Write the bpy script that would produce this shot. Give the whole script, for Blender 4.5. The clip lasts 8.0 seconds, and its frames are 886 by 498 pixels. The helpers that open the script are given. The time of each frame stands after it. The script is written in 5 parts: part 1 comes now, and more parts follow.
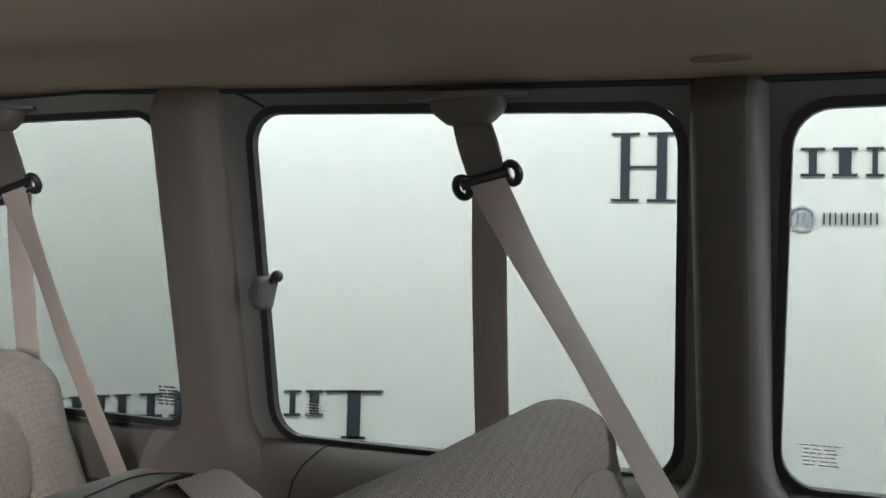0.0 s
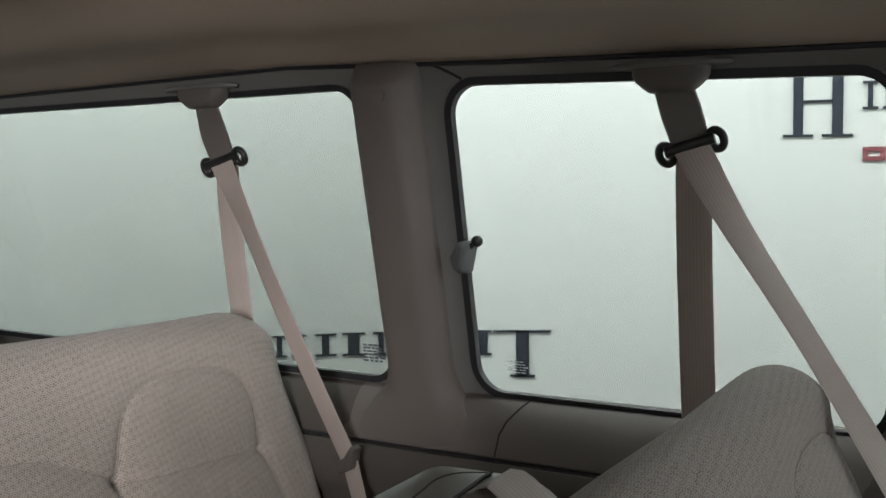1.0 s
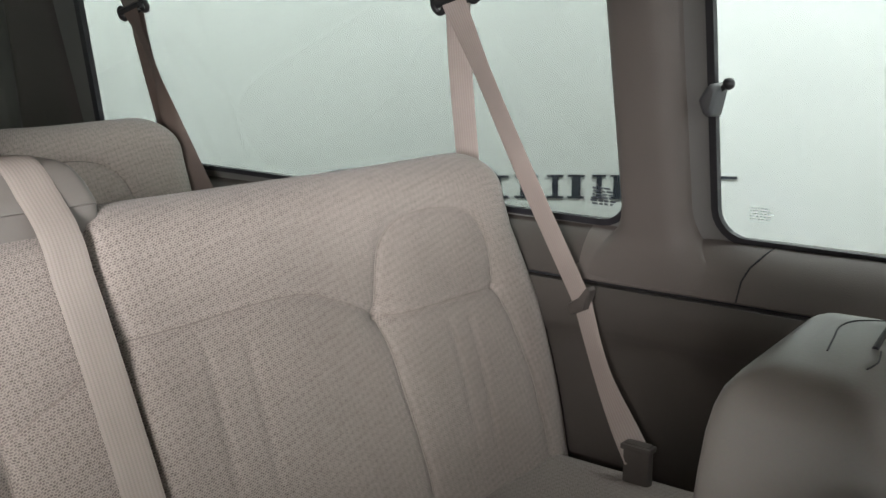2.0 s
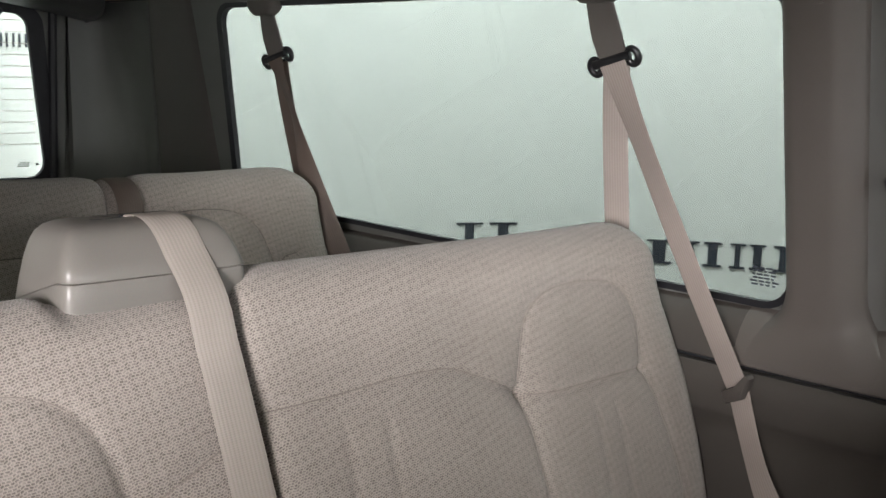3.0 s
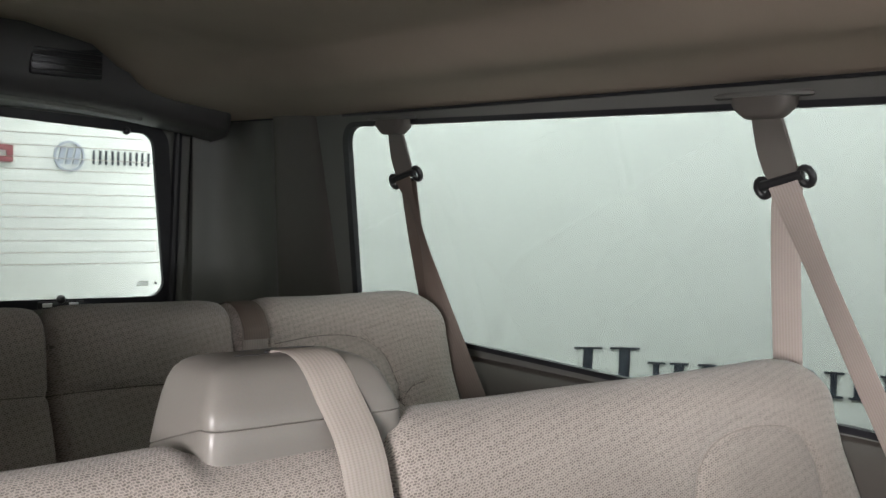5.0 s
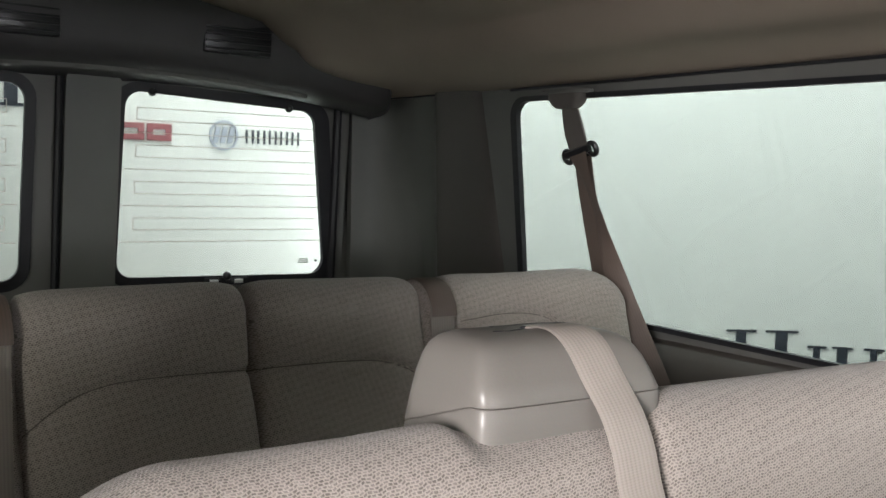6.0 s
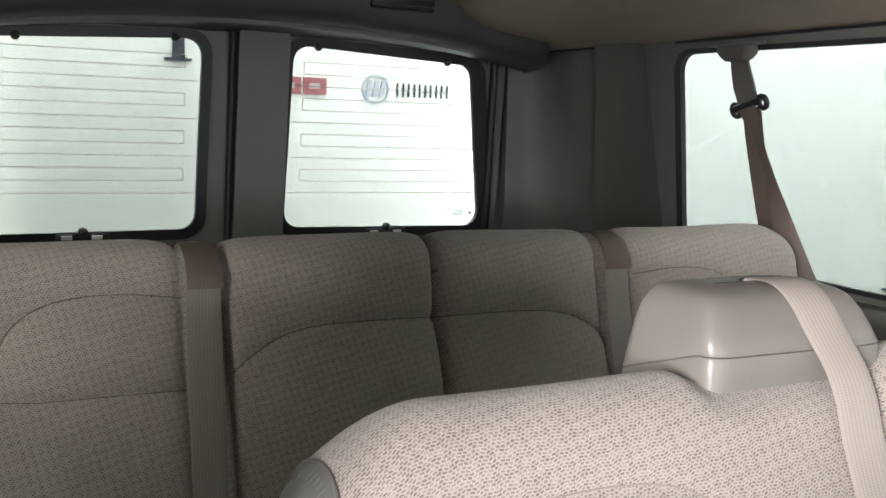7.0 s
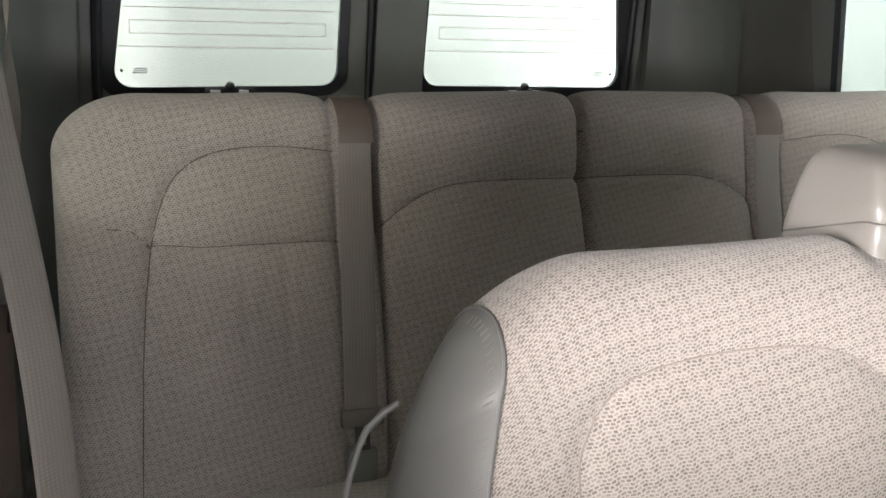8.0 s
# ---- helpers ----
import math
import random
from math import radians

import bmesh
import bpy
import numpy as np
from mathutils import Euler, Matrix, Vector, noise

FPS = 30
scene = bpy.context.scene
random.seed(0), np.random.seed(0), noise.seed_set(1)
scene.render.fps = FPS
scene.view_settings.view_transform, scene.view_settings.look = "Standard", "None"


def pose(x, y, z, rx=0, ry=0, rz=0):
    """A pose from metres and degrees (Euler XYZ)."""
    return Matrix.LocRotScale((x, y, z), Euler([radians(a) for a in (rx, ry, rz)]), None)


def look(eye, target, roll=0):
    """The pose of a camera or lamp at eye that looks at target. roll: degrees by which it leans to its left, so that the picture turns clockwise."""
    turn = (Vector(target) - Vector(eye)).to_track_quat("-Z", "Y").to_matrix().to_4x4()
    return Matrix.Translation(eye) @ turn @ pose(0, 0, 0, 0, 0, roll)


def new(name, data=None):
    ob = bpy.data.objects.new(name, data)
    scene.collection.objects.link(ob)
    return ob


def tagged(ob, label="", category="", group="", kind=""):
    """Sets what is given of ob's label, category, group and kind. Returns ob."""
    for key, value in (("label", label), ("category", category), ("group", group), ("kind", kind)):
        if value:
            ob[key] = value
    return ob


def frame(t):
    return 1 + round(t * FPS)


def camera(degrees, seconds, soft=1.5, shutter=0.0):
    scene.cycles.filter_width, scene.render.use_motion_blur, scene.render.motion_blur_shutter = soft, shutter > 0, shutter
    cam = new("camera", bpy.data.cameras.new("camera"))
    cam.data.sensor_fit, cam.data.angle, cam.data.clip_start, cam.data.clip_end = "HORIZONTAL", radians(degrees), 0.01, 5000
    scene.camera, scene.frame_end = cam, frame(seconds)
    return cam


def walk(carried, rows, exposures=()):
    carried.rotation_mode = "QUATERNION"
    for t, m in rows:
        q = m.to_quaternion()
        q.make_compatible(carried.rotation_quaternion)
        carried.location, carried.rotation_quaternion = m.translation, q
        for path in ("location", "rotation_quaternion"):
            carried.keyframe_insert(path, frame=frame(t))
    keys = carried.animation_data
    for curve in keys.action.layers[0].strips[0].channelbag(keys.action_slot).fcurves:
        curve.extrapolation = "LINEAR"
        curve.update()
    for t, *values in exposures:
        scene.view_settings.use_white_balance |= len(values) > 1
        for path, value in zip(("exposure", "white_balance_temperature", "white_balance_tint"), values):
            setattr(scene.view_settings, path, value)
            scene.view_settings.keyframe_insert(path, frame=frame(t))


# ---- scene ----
from mathutils.bvhtree import BVHTree
from mathutils.geometry import tessellate_polygon

cam = camera(46.7, 8.0)
PATH = [
    (0, (0.2, -0.407, 1.076), (-0.64, 1.407, 1.125), 1.3),
    (0.5, (0.175, -0.427, 1.111), (-0.794, 1.322, 1.117), 0.2),
    (1, (0.133, -0.494, 1.141), (-0.93, 1.197, 1.034), -0.5),
    (1.5, (0.066, -0.579, 1.15), (-1.068, 1.048, 0.889), -0.3),
    (2, (-0.034, -0.605, 1.141), (-1.255, 0.925, 0.732), -0.2),
    (2.2, (-0.056, -0.623, 1.127), (-1.322, 0.866, 0.704), -0.4),
    (3.3, (-0.149, -0.551, 1.184), (-1.576, 0.827, 0.931), 3.0),
    (3.5, (-0.147, -0.536, 1.197), (-1.596, 0.828, 0.995), 3.5),
    (4, (-0.194, -0.518, 1.178), (-1.64, 0.858, 1.063), 3.2),
    (4.2, (-0.207, -0.519, 1.177), (-1.662, 0.849, 1.069), 3.1),
    (5.3, (-0.336, -0.57, 1.154), (-1.904, 0.667, 1.046), 1.7),
    (5.5, (-0.366, -0.587, 1.151), (-1.956, 0.621, 1.036), 1.7),
    (6, (-0.413, -0.638, 1.145), (-2.067, 0.476, 1.0), 1.8),
    (6.5, (-0.441, -0.699, 1.136), (-2.15, 0.324, 0.959), 1.9),
    (7, (-0.432, -0.742, 1.143), (-2.194, 0.173, 0.9), 1.9),
    (7.5, (-0.438, -0.759, 1.149), (-2.235, 0.035, 0.775), 1.5),
    (8, (-0.433, -0.777, 1.136), (-2.241, -0.092, 0.625), 2.4),
]
walk(cam, [(t, look(eye, target, roll)) for t, eye, target, roll in PATH],
     [(0, 0.22), (1, 0.24), (1.5, 0.38), (2, 0.70), (3.5, 0.72), (4, 0.67), (5.5, 0.7), (6, 0.8), (7, 1.2), (8, 1.44)])

# ---- light ----
world = bpy.data.worlds.new("hall_air")
scene.world = world
world.use_nodes = True
world.node_tree.nodes["Background"].inputs["Color"].default_value = (0.97, 0.985, 1.0, 1)
world.node_tree.nodes["Background"].inputs["Strength"].default_value = 0.25


def area_lamp(name, m, sx, sy, power, color=(0.955, 0.967, 1.0)):
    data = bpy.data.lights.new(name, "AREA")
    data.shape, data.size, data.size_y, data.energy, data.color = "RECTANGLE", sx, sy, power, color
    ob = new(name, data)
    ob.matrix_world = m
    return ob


# unseen ceiling lamps added beside, behind and before the van; made-up fill lamps ahead and beside the open side door
# brighten the cabin
area_lamp("hall_light_side", pose(-1.0, 1.2, 2.85, 55, 0, 0), 6.4, 0.5, 300)
area_lamp("hall_light_rear", pose(-3.34, 0.0, 2.85, 0, 0, 0), 0.35, 3.6, 66)
area_lamp("hall_light_front", pose(3.6, 0.0, 2.85, 0, 25, 0), 1.6, 4.0, 300)
area_lamp("fill_front", pose(5.95, 0.0, 1.45, 0, 90, 0), 1.3, 4.2, 190)
area_lamp("fill_door", pose(-0.6, -2.9, 2.9, -8, 0, 0), 6.0, 1.2, 90, (1.0, 0.965, 0.94))
area_lamp("fill_side", pose(2.5, -4.98, 1.7, 90, 0, 0), 1.7, 1.6, 500, (1.0, 0.955, 0.95))

# ---- materials ----


def mat(name, color, rough=0.6, metal=0.0, dark=0.8, scale=8.0, grain=0.0, grain_scale=300.0, spec=0.5, stretch=(1, 1, 1), fine=0.12):
    """A surface with slow blotches of colour, a fine speckle and a bump of its own grain."""
    m = bpy.data.materials.new(name)
    m.use_nodes = True
    nt = m.node_tree
    b = nt.nodes["Principled BSDF"]
    b.inputs["Roughness"].default_value, b.inputs["Metallic"].default_value = rough, metal
    b.inputs["Specular IOR Level"].default_value = spec
    tc = nt.nodes.new("ShaderNodeTexCoord")
    mp = nt.nodes.new("ShaderNodeMapping")
    mp.inputs["Scale"].default_value = stretch
    nt.links.new(tc.outputs["Object"], mp.inputs["Vector"])
    n1 = nt.nodes.new("ShaderNodeTexNoise")
    n1.inputs["Scale"].default_value, n1.inputs["Detail"].default_value = scale, 5
    n2 = nt.nodes.new("ShaderNodeTexNoise")
    n2.inputs["Scale"].default_value, n2.inputs["Detail"].default_value = grain_scale, 2
    for n in (n1, n2):
        nt.links.new(mp.outputs["Vector"], n.inputs["Vector"])
    mix = nt.nodes.new("ShaderNodeMix")
    mix.data_type = "RGBA"
    mix.inputs["A"].default_value = (*[c * dark for c in color], 1)
    mix.inputs["B"].default_value = (*color, 1)
    ramp = nt.nodes.new("ShaderNodeMapRange")
    ramp.inputs["From Min"].default_value, ramp.inputs["From Max"].default_value = 0.3, 0.7
    nt.links.new(n1.outputs["Fac"], ramp.inputs["Value"])
    nt.links.new(ramp.outputs["Result"], mix.inputs["Factor"])
    mul = nt.nodes.new("ShaderNodeMix")
    mul.data_type, mul.blend_type = "RGBA", "MULTIPLY"
    mul.inputs["Factor"].default_value = fine
    nt.links.new(mix.outputs["Result"], mul.inputs["A"])
    nt.links.new(n2.outputs["Color"], mul.inputs["B"])
    nt.links.new(mul.outputs["Result"], b.inputs["Base Color"])
    r2 = nt.nodes.new("ShaderNodeMapRange")
    r2.inputs["To Min"].default_value, r2.inputs["To Max"].default_value = max(0, rough - 0.08), min(1, rough + 0.08)
    nt.links.new(n1.outputs["Fac"], r2.inputs["Value"])
    nt.links.new(r2.outputs["Result"], b.inputs["Roughness"])
    if grain:
        bump = nt.nodes.new("ShaderNodeBump")
        bump.inputs["Strength"].default_value, bump.inputs["Distance"].default_value = grain, 0.001
        nt.links.new(n2.outputs["Fac"], bump.inputs["Height"])
        nt.links.new(bump.outputs["Normal"], b.inputs["Normal"])
    return m


def cloth(name, light, shade, length, row):
    """Woven seat cloth: staggered short dark dashes between raised light ribs, read from the UV map in metres."""
    m = bpy.data.materials.new(name)
    m.use_nodes = True
    nt = m.node_tree
    b = nt.nodes["Principled BSDF"]
    b.inputs["Roughness"].default_value = 0.95
    b.inputs["Specular IOR Level"].default_value = 0.15
    b.inputs["Sheen Weight"].default_value = 0.25
    uv = nt.nodes.new("ShaderNodeUVMap")
    wob = nt.nodes.new("ShaderNodeTexNoise")
    nt.links.new(uv.outputs["UV"], wob.inputs["Vector"])
    wob.inputs["Scale"].default_value, wob.inputs["Detail"].default_value = 190, 3
    turn = nt.nodes.new("ShaderNodeMapping")
    turn.inputs["Rotation"].default_value = (0, 0, radians(-12))
    nt.links.new(uv.outputs["UV"], turn.inputs["Vector"])
    shift0 = nt.nodes.new("ShaderNodeVectorMath")
    shift0.operation = "MULTIPLY_ADD"
    shift0.inputs[1].default_value = (0.0034, 0.0022, 0)
    nt.links.new(wob.outputs["Color"], shift0.inputs[0])
    nt.links.new(turn.outputs["Vector"], shift0.inputs[2])
    # the dashes run in zigzag: each row rises and falls along the cloth
    cut = nt.nodes.new("ShaderNodeSeparateXYZ")
    nt.links.new(shift0.outputs["Vector"], cut.inputs["Vector"])
    fold = nt.nodes.new("ShaderNodeMath")
    fold.operation = "PINGPONG"
    fold.inputs[1].default_value = 0.0085
    nt.links.new(cut.outputs["X"], fold.inputs[0])
    rise = nt.nodes.new("ShaderNodeMath")
    rise.operation = "MULTIPLY_ADD"
    rise.inputs[1].default_value = 0.24
    nt.links.new(fold.outputs["Value"], rise.inputs[0])
    nt.links.new(cut.outputs["Y"], rise.inputs[2])
    shift = nt.nodes.new("ShaderNodeCombineXYZ")
    nt.links.new(cut.outputs["X"], shift.inputs["X"])
    nt.links.new(rise.outputs["Value"], shift.inputs["Y"])
    br = nt.nodes.new("ShaderNodeTexBrick")
    br.offset, br.squash = 0.5, 1.0
    br.inputs["Scale"].default_value = 1.0
    br.inputs["Brick Width"].default_value, br.inputs["Row Height"].default_value = length, row
    br.inputs["Mortar Size"].default_value, br.inputs["Mortar Smooth"].default_value = 0.00085, 0.75
    br.inputs["Color1"].default_value = (0, 0, 0, 1)
    br.inputs["Color2"].default_value = (0.35, 0.35, 0.35, 1)
    br.inputs["Mortar"].default_value = (1, 1, 1, 1)
    squeeze = nt.nodes.new("ShaderNodeMapping")
    squeeze.inputs["Scale"].default_value = (0.78, 1, 1)
    nt.links.new(shift.outputs["Vector"], squeeze.inputs["Vector"])
    nt.links.new(squeeze.outputs["Vector"], br.inputs["Vector"])
    yarn = nt.nodes.new("ShaderNodeTexNoise")
    yarn.inputs["Scale"].default_value, yarn.inputs["Detail"].default_value = 380, 3
    longer = nt.nodes.new("ShaderNodeMapping")
    longer.inputs["Scale"].default_value = (0.8, 1.35, 1)
    nt.links.new(shift.outputs["Vector"], longer.inputs["Vector"])
    nt.links.new(longer.outputs["Vector"], yarn.inputs["Vector"])
    slow = nt.nodes.new("ShaderNodeTexNoise")
    slow.inputs["Scale"].default_value, slow.inputs["Detail"].default_value = 7, 4
    nt.links.new(uv.outputs["UV"], slow.inputs["Vector"])
    add = nt.nodes.new("ShaderNodeMath")
    add.operation = "MULTIPLY_ADD"
    add.inputs[1].default_value = 0.80
    nt.links.new(yarn.outputs["Fac"], add.inputs[0])
    bw = nt.nodes.new("ShaderNodeMath")
    bw.operation = "MULTIPLY"
    bw.inputs[1].default_value = 0.80
    nt.links.new(br.outputs["Color"], bw.inputs[0])
    nt.links.new(bw.outputs["Value"], add.inputs[2])
    dia = nt.nodes.new("ShaderNodeSeparateXYZ")
    nt.links.new(shift.outputs["Vector"], dia.inputs["Vector"])
    prod = []
    for op in ("ADD", "SUBTRACT"):
        s0 = nt.nodes.new("ShaderNodeMath")
        s0.operation = op
        nt.links.new(dia.outputs["X"], s0.inputs[0])
        nt.links.new(dia.outputs["Y"], s0.inputs[1])
        s1 = nt.nodes.new("ShaderNodeMath")
        s1.operation = "MULTIPLY"
        s1.inputs[1].default_value = 290.0
        s2 = nt.nodes.new("ShaderNodeMath")
        s2.operation = "SINE"
        nt.links.new(s0.outputs["Value"], s1.inputs[0])
        nt.links.new(s1.outputs["Value"], s2.inputs[0])
        prod.append(s2)
    quilt = nt.nodes.new("ShaderNodeMath")
    quilt.operation = "MULTIPLY"
    nt.links.new(prod[0].outputs["Value"], quilt.inputs[0])
    nt.links.new(prod[1].outputs["Value"], quilt.inputs[1])
    both = nt.nodes.new("ShaderNodeMath")
    both.operation = "MULTIPLY_ADD"
    both.inputs[1].default_value = 0.20
    nt.links.new(quilt.outputs["Value"], both.inputs[0])
    nt.links.new(add.outputs["Value"], both.inputs[2])
    tuft = nt.nodes.new("ShaderNodeTexNoise")
    tuft.inputs["Scale"].default_value, tuft.inputs["Detail"].default_value = 62, 2
    nt.links.new(longer.outputs["Vector"], tuft.inputs["Vector"])
    heap = nt.nodes.new("ShaderNodeMath")
    heap.operation = "MULTIPLY_ADD"
    heap.inputs[1].default_value = 0.36
    nt.links.new(tuft.outputs["Fac"], heap.inputs[0])
    nt.links.new(both.outputs["Value"], heap.inputs[2])
    both = heap
    rng = nt.nodes.new("ShaderNodeMapRange")
    rng.inputs["From Min"].default_value, rng.inputs["From Max"].default_value = 0.53, 1.27
    nt.links.new(both.outputs["Value"], rng.inputs["Value"])
    mix = nt.nodes.new("ShaderNodeMix")
    mix.data_type = "RGBA"
    mix.inputs["A"].default_value, mix.inputs["B"].default_value = (*shade, 1), (*light, 1)
    nt.links.new(rng.outputs["Result"], mix.inputs["Factor"])
    tint = nt.nodes.new("ShaderNodeMix")
    tint.data_type, tint.blend_type = "RGBA", "MULTIPLY"
    tint.inputs["Factor"].default_value = 0.22
    nt.links.new(mix.outputs["Result"], tint.inputs["A"])
    nt.links.new(slow.outputs["Fac"], tint.inputs["B"])
    nt.links.new(tint.outputs["Result"], b.inputs["Base Color"])
    bump = nt.nodes.new("ShaderNodeBump")
    bump.inputs["Strength"].default_value, bump.inputs["Distance"].default_value = 0.5, 0.0012
    nt.links.new(both.outputs["Value"], bump.inputs["Height"])
    nt.links.new(bump.outputs["Normal"], b.inputs["Normal"])
    return m


def webbing(name, color):
    """Seat-belt webbing: fine lengthwise ribs across the UV map's first axis and a weave along its second."""
    m = mat(name, color, 0.55, dark=0.9, scale=12, fine=0.1)
    nt = m.node_tree
    uv = nt.nodes.new("ShaderNodeUVMap")
    sep = nt.nodes.new("ShaderNodeSeparateXYZ")
    nt.links.new(uv.outputs["UV"], sep.inputs["Vector"])
    waves = []
    for axis, k in (("X", 1300.0), ("Y", 2600.0)):
        mul = nt.nodes.new("ShaderNodeMath")
        mul.operation = "MULTIPLY"
        mul.inputs[1].default_value = k
        sine = nt.nodes.new("ShaderNodeMath")
        sine.operation = "SINE"
        nt.links.new(sep.outputs[axis], mul.inputs[0])
        nt.links.new(mul.outputs["Value"], sine.inputs[0])
        waves.append(sine)
    add = nt.nodes.new("ShaderNodeMath")
    add.operation = "MULTIPLY_ADD"
    add.inputs[1].default_value = 0.5
    nt.links.new(waves[1].outputs["Value"], add.inputs[0])
    nt.links.new(waves[0].outputs["Value"], add.inputs[2])
    bump = nt.nodes.new("ShaderNodeBump")
    bump.inputs["Strength"].default_value, bump.inputs["Distance"].default_value = 0.12, 0.0005
    nt.links.new(add.outputs["Value"], bump.inputs["Height"])
    b = nt.nodes["Principled BSDF"]
    nt.links.new(bump.outputs["Normal"], b.inputs["Normal"])
    old = b.inputs["Base Color"].links[0].from_socket
    rib = nt.nodes.new("ShaderNodeMapRange")
    rib.inputs["From Min"].default_value, rib.inputs["From Max"].default_value = -1.4, 0.6
    rib.inputs["To Min"].default_value, rib.inputs["To Max"].default_value = 0.83, 1.0
    nt.links.new(add.outputs["Value"], rib.inputs["Value"])
    dim = nt.nodes.new("ShaderNodeMix")
    dim.data_type, dim.blend_type = "RGBA", "MULTIPLY"
    dim.inputs["Factor"].default_value = 1.0
    nt.links.new(old, dim.inputs["A"])
    nt.links.new(rib.outputs["Result"], dim.inputs["B"])
    nt.links.new(dim.outputs["Result"], b.inputs["Base Color"])
    return m


def glass(name, tint):
    """A thin pane: tinted see-through with a weak mirror over it."""
    m = bpy.data.materials.new(name)
    m.use_nodes = True
    nt = m.node_tree
    nt.nodes.clear()
    out = nt.nodes.new("ShaderNodeOutputMaterial")
    mix = nt.nodes.new("ShaderNodeMixShader")
    tr, gl = nt.nodes.new("ShaderNodeBsdfTransparent"), nt.nodes.new("ShaderNodeBsdfGlossy")
    tr.inputs["Color"].default_value = (*tint, 1)
    gl.inputs["Roughness"].default_value = 0.02
    fr = nt.nodes.new("ShaderNodeLayerWeight")
    fr.inputs["Blend"].default_value = 0.5
    pw = nt.nodes.new("ShaderNodeMath")
    pw.operation = "POWER"
    pw.inputs[1].default_value = 5.0
    ma = nt.nodes.new("ShaderNodeMath")
    ma.operation = "MULTIPLY_ADD"
    ma.inputs[1].default_value, ma.inputs[2].default_value = 0.5, 0.02
    nt.links.new(fr.outputs["Facing"], pw.inputs[0])
    nt.links.new(pw.outputs["Value"], ma.inputs[0])
    nt.links.new(ma.outputs["Value"], mix.inputs["Fac"])
    nt.links.new(tr.outputs["BSDF"], mix.inputs[1])
    nt.links.new(gl.outputs["BSDF"], mix.inputs[2])
    nt.links.new(mix.outputs["Shader"], out.inputs["Surface"])
    return m


M_TRIM = mat("pillar_plastic", (0.158, 0.140, 0.127), 0.55, grain=0.25, grain_scale=500, dark=0.88, scale=5)
M_TRIM_GREY = mat("grey_trim_plastic", (0.165, 0.164, 0.155), 0.52, grain=0.25, grain_scale=500, dark=0.88, scale=5)
# grey trim made paler for the pillar flank that the door window lights
M_TRIM_LIT_EDGE = mat("lit_edge_plastic", (0.175, 0.177, 0.168), 0.5, grain=0.2, grain_scale=500, dark=0.9, scale=6)
M_TRIM_DARK = mat("dark_trim_plastic", (0.166, 0.170, 0.158), 0.5, grain=0.25, grain_scale=450, dark=0.85, scale=5)
# brown plastic of the belt fittings; on the front pillar it paints backlit shade
M_BROWN_BACKLIT = mat("brown_and_backlit_plastic", (0.100, 0.088, 0.080), 0.55, grain=0.25, grain_scale=500, dark=0.88, scale=5)
M_TRIM_SILL = mat("sill_plastic", (0.152, 0.134, 0.121), 0.55, grain=0.25, grain_scale=500, dark=0.88, scale=5)
M_TRIM_REAR = mat("rear_cover_plastic", (0.128, 0.115, 0.104), 0.55, grain=0.25, grain_scale=500, dark=0.88, scale=5)
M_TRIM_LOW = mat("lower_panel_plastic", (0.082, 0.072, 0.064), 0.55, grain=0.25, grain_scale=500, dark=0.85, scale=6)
M_LATCH = mat("latch_plastic", (0.085, 0.088, 0.092), 0.45, grain=0.15, grain_scale=500, dark=0.9, scale=20)
M_CATCH_GAP = mat("pale_gap", (0.62, 0.63, 0.62), 0.5, dark=0.9, scale=40)
M_LIP = mat("pale_lip_plastic", (0.20, 0.20, 0.192), 0.45, grain=0.15, grain_scale=400, dark=0.9, scale=5)
M_HEADER = mat("header_plastic", (0.085, 0.082, 0.082), 0.45, grain=0.2, grain_scale=400, dark=0.85, scale=5)
M_LINER = mat("headliner_cloth", (0.55, 0.465, 0.385), 0.95, grain=0.5, grain_scale=700, dark=0.9, scale=4, spec=0.1)
M_LINER_DARK = mat("liner_plug_plastic", (0.30, 0.25, 0.205), 0.8, grain=0.3, grain_scale=600, dark=0.9, scale=9)
M_RUBBER = mat("black_rubber", (0.020, 0.020, 0.025), 0.5, dark=0.7, scale=20)
M_BLACK = mat("black_plastic", (0.021, 0.021, 0.023), 0.3, dark=0.8, scale=20)
M_VINYL = mat("beige_vinyl", (0.205, 0.190, 0.174), 0.36, grain=0.08, grain_scale=420, dark=0.92, scale=6)
M_VINYL_GREY = mat("grey_vinyl", (0.155, 0.151, 0.145), 0.46, grain=0.05, grain_scale=520, dark=0.88, scale=9)
M_CLOTH = cloth("woven_beige_cloth", (0.412, 0.363, 0.329), (0.168, 0.147, 0.133), 0.0036, 0.0029)
M_SEAM = mat("seam_thread", (0.27, 0.235, 0.21), 0.95)
M_SEAM_DARK = mat("dark_seam_thread", (0.13, 0.112, 0.10), 0.95)
M_WEB = webbing("beige_webbing", (0.44, 0.378, 0.344))
M_WEB_MID = webbing("dull_beige_webbing", (0.395, 0.350, 0.315))
# beige webbing dimmed: shade on rear and door-side straps put into its colour
M_WEB_DIM = webbing("dim_webbing", (0.235, 0.205, 0.186))
# the beige webbing again, shade of the rear belts put into its colour
M_WEB_SHADED = webbing("shaded_webbing", (0.125, 0.092, 0.076))
M_STEEL = mat("brushed_steel", (0.09, 0.09, 0.088), 0.5, metal=1.0, dark=0.85, scale=30)
M_CARPET = mat("floor_carpet", (0.10, 0.088, 0.075), 1.0, grain=0.8, grain_scale=500, dark=0.7, scale=20, spec=0.1, fine=0.4)
M_PAINT = mat("body_paint", (0.42, 0.43, 0.42), 0.35, dark=0.95, scale=3)
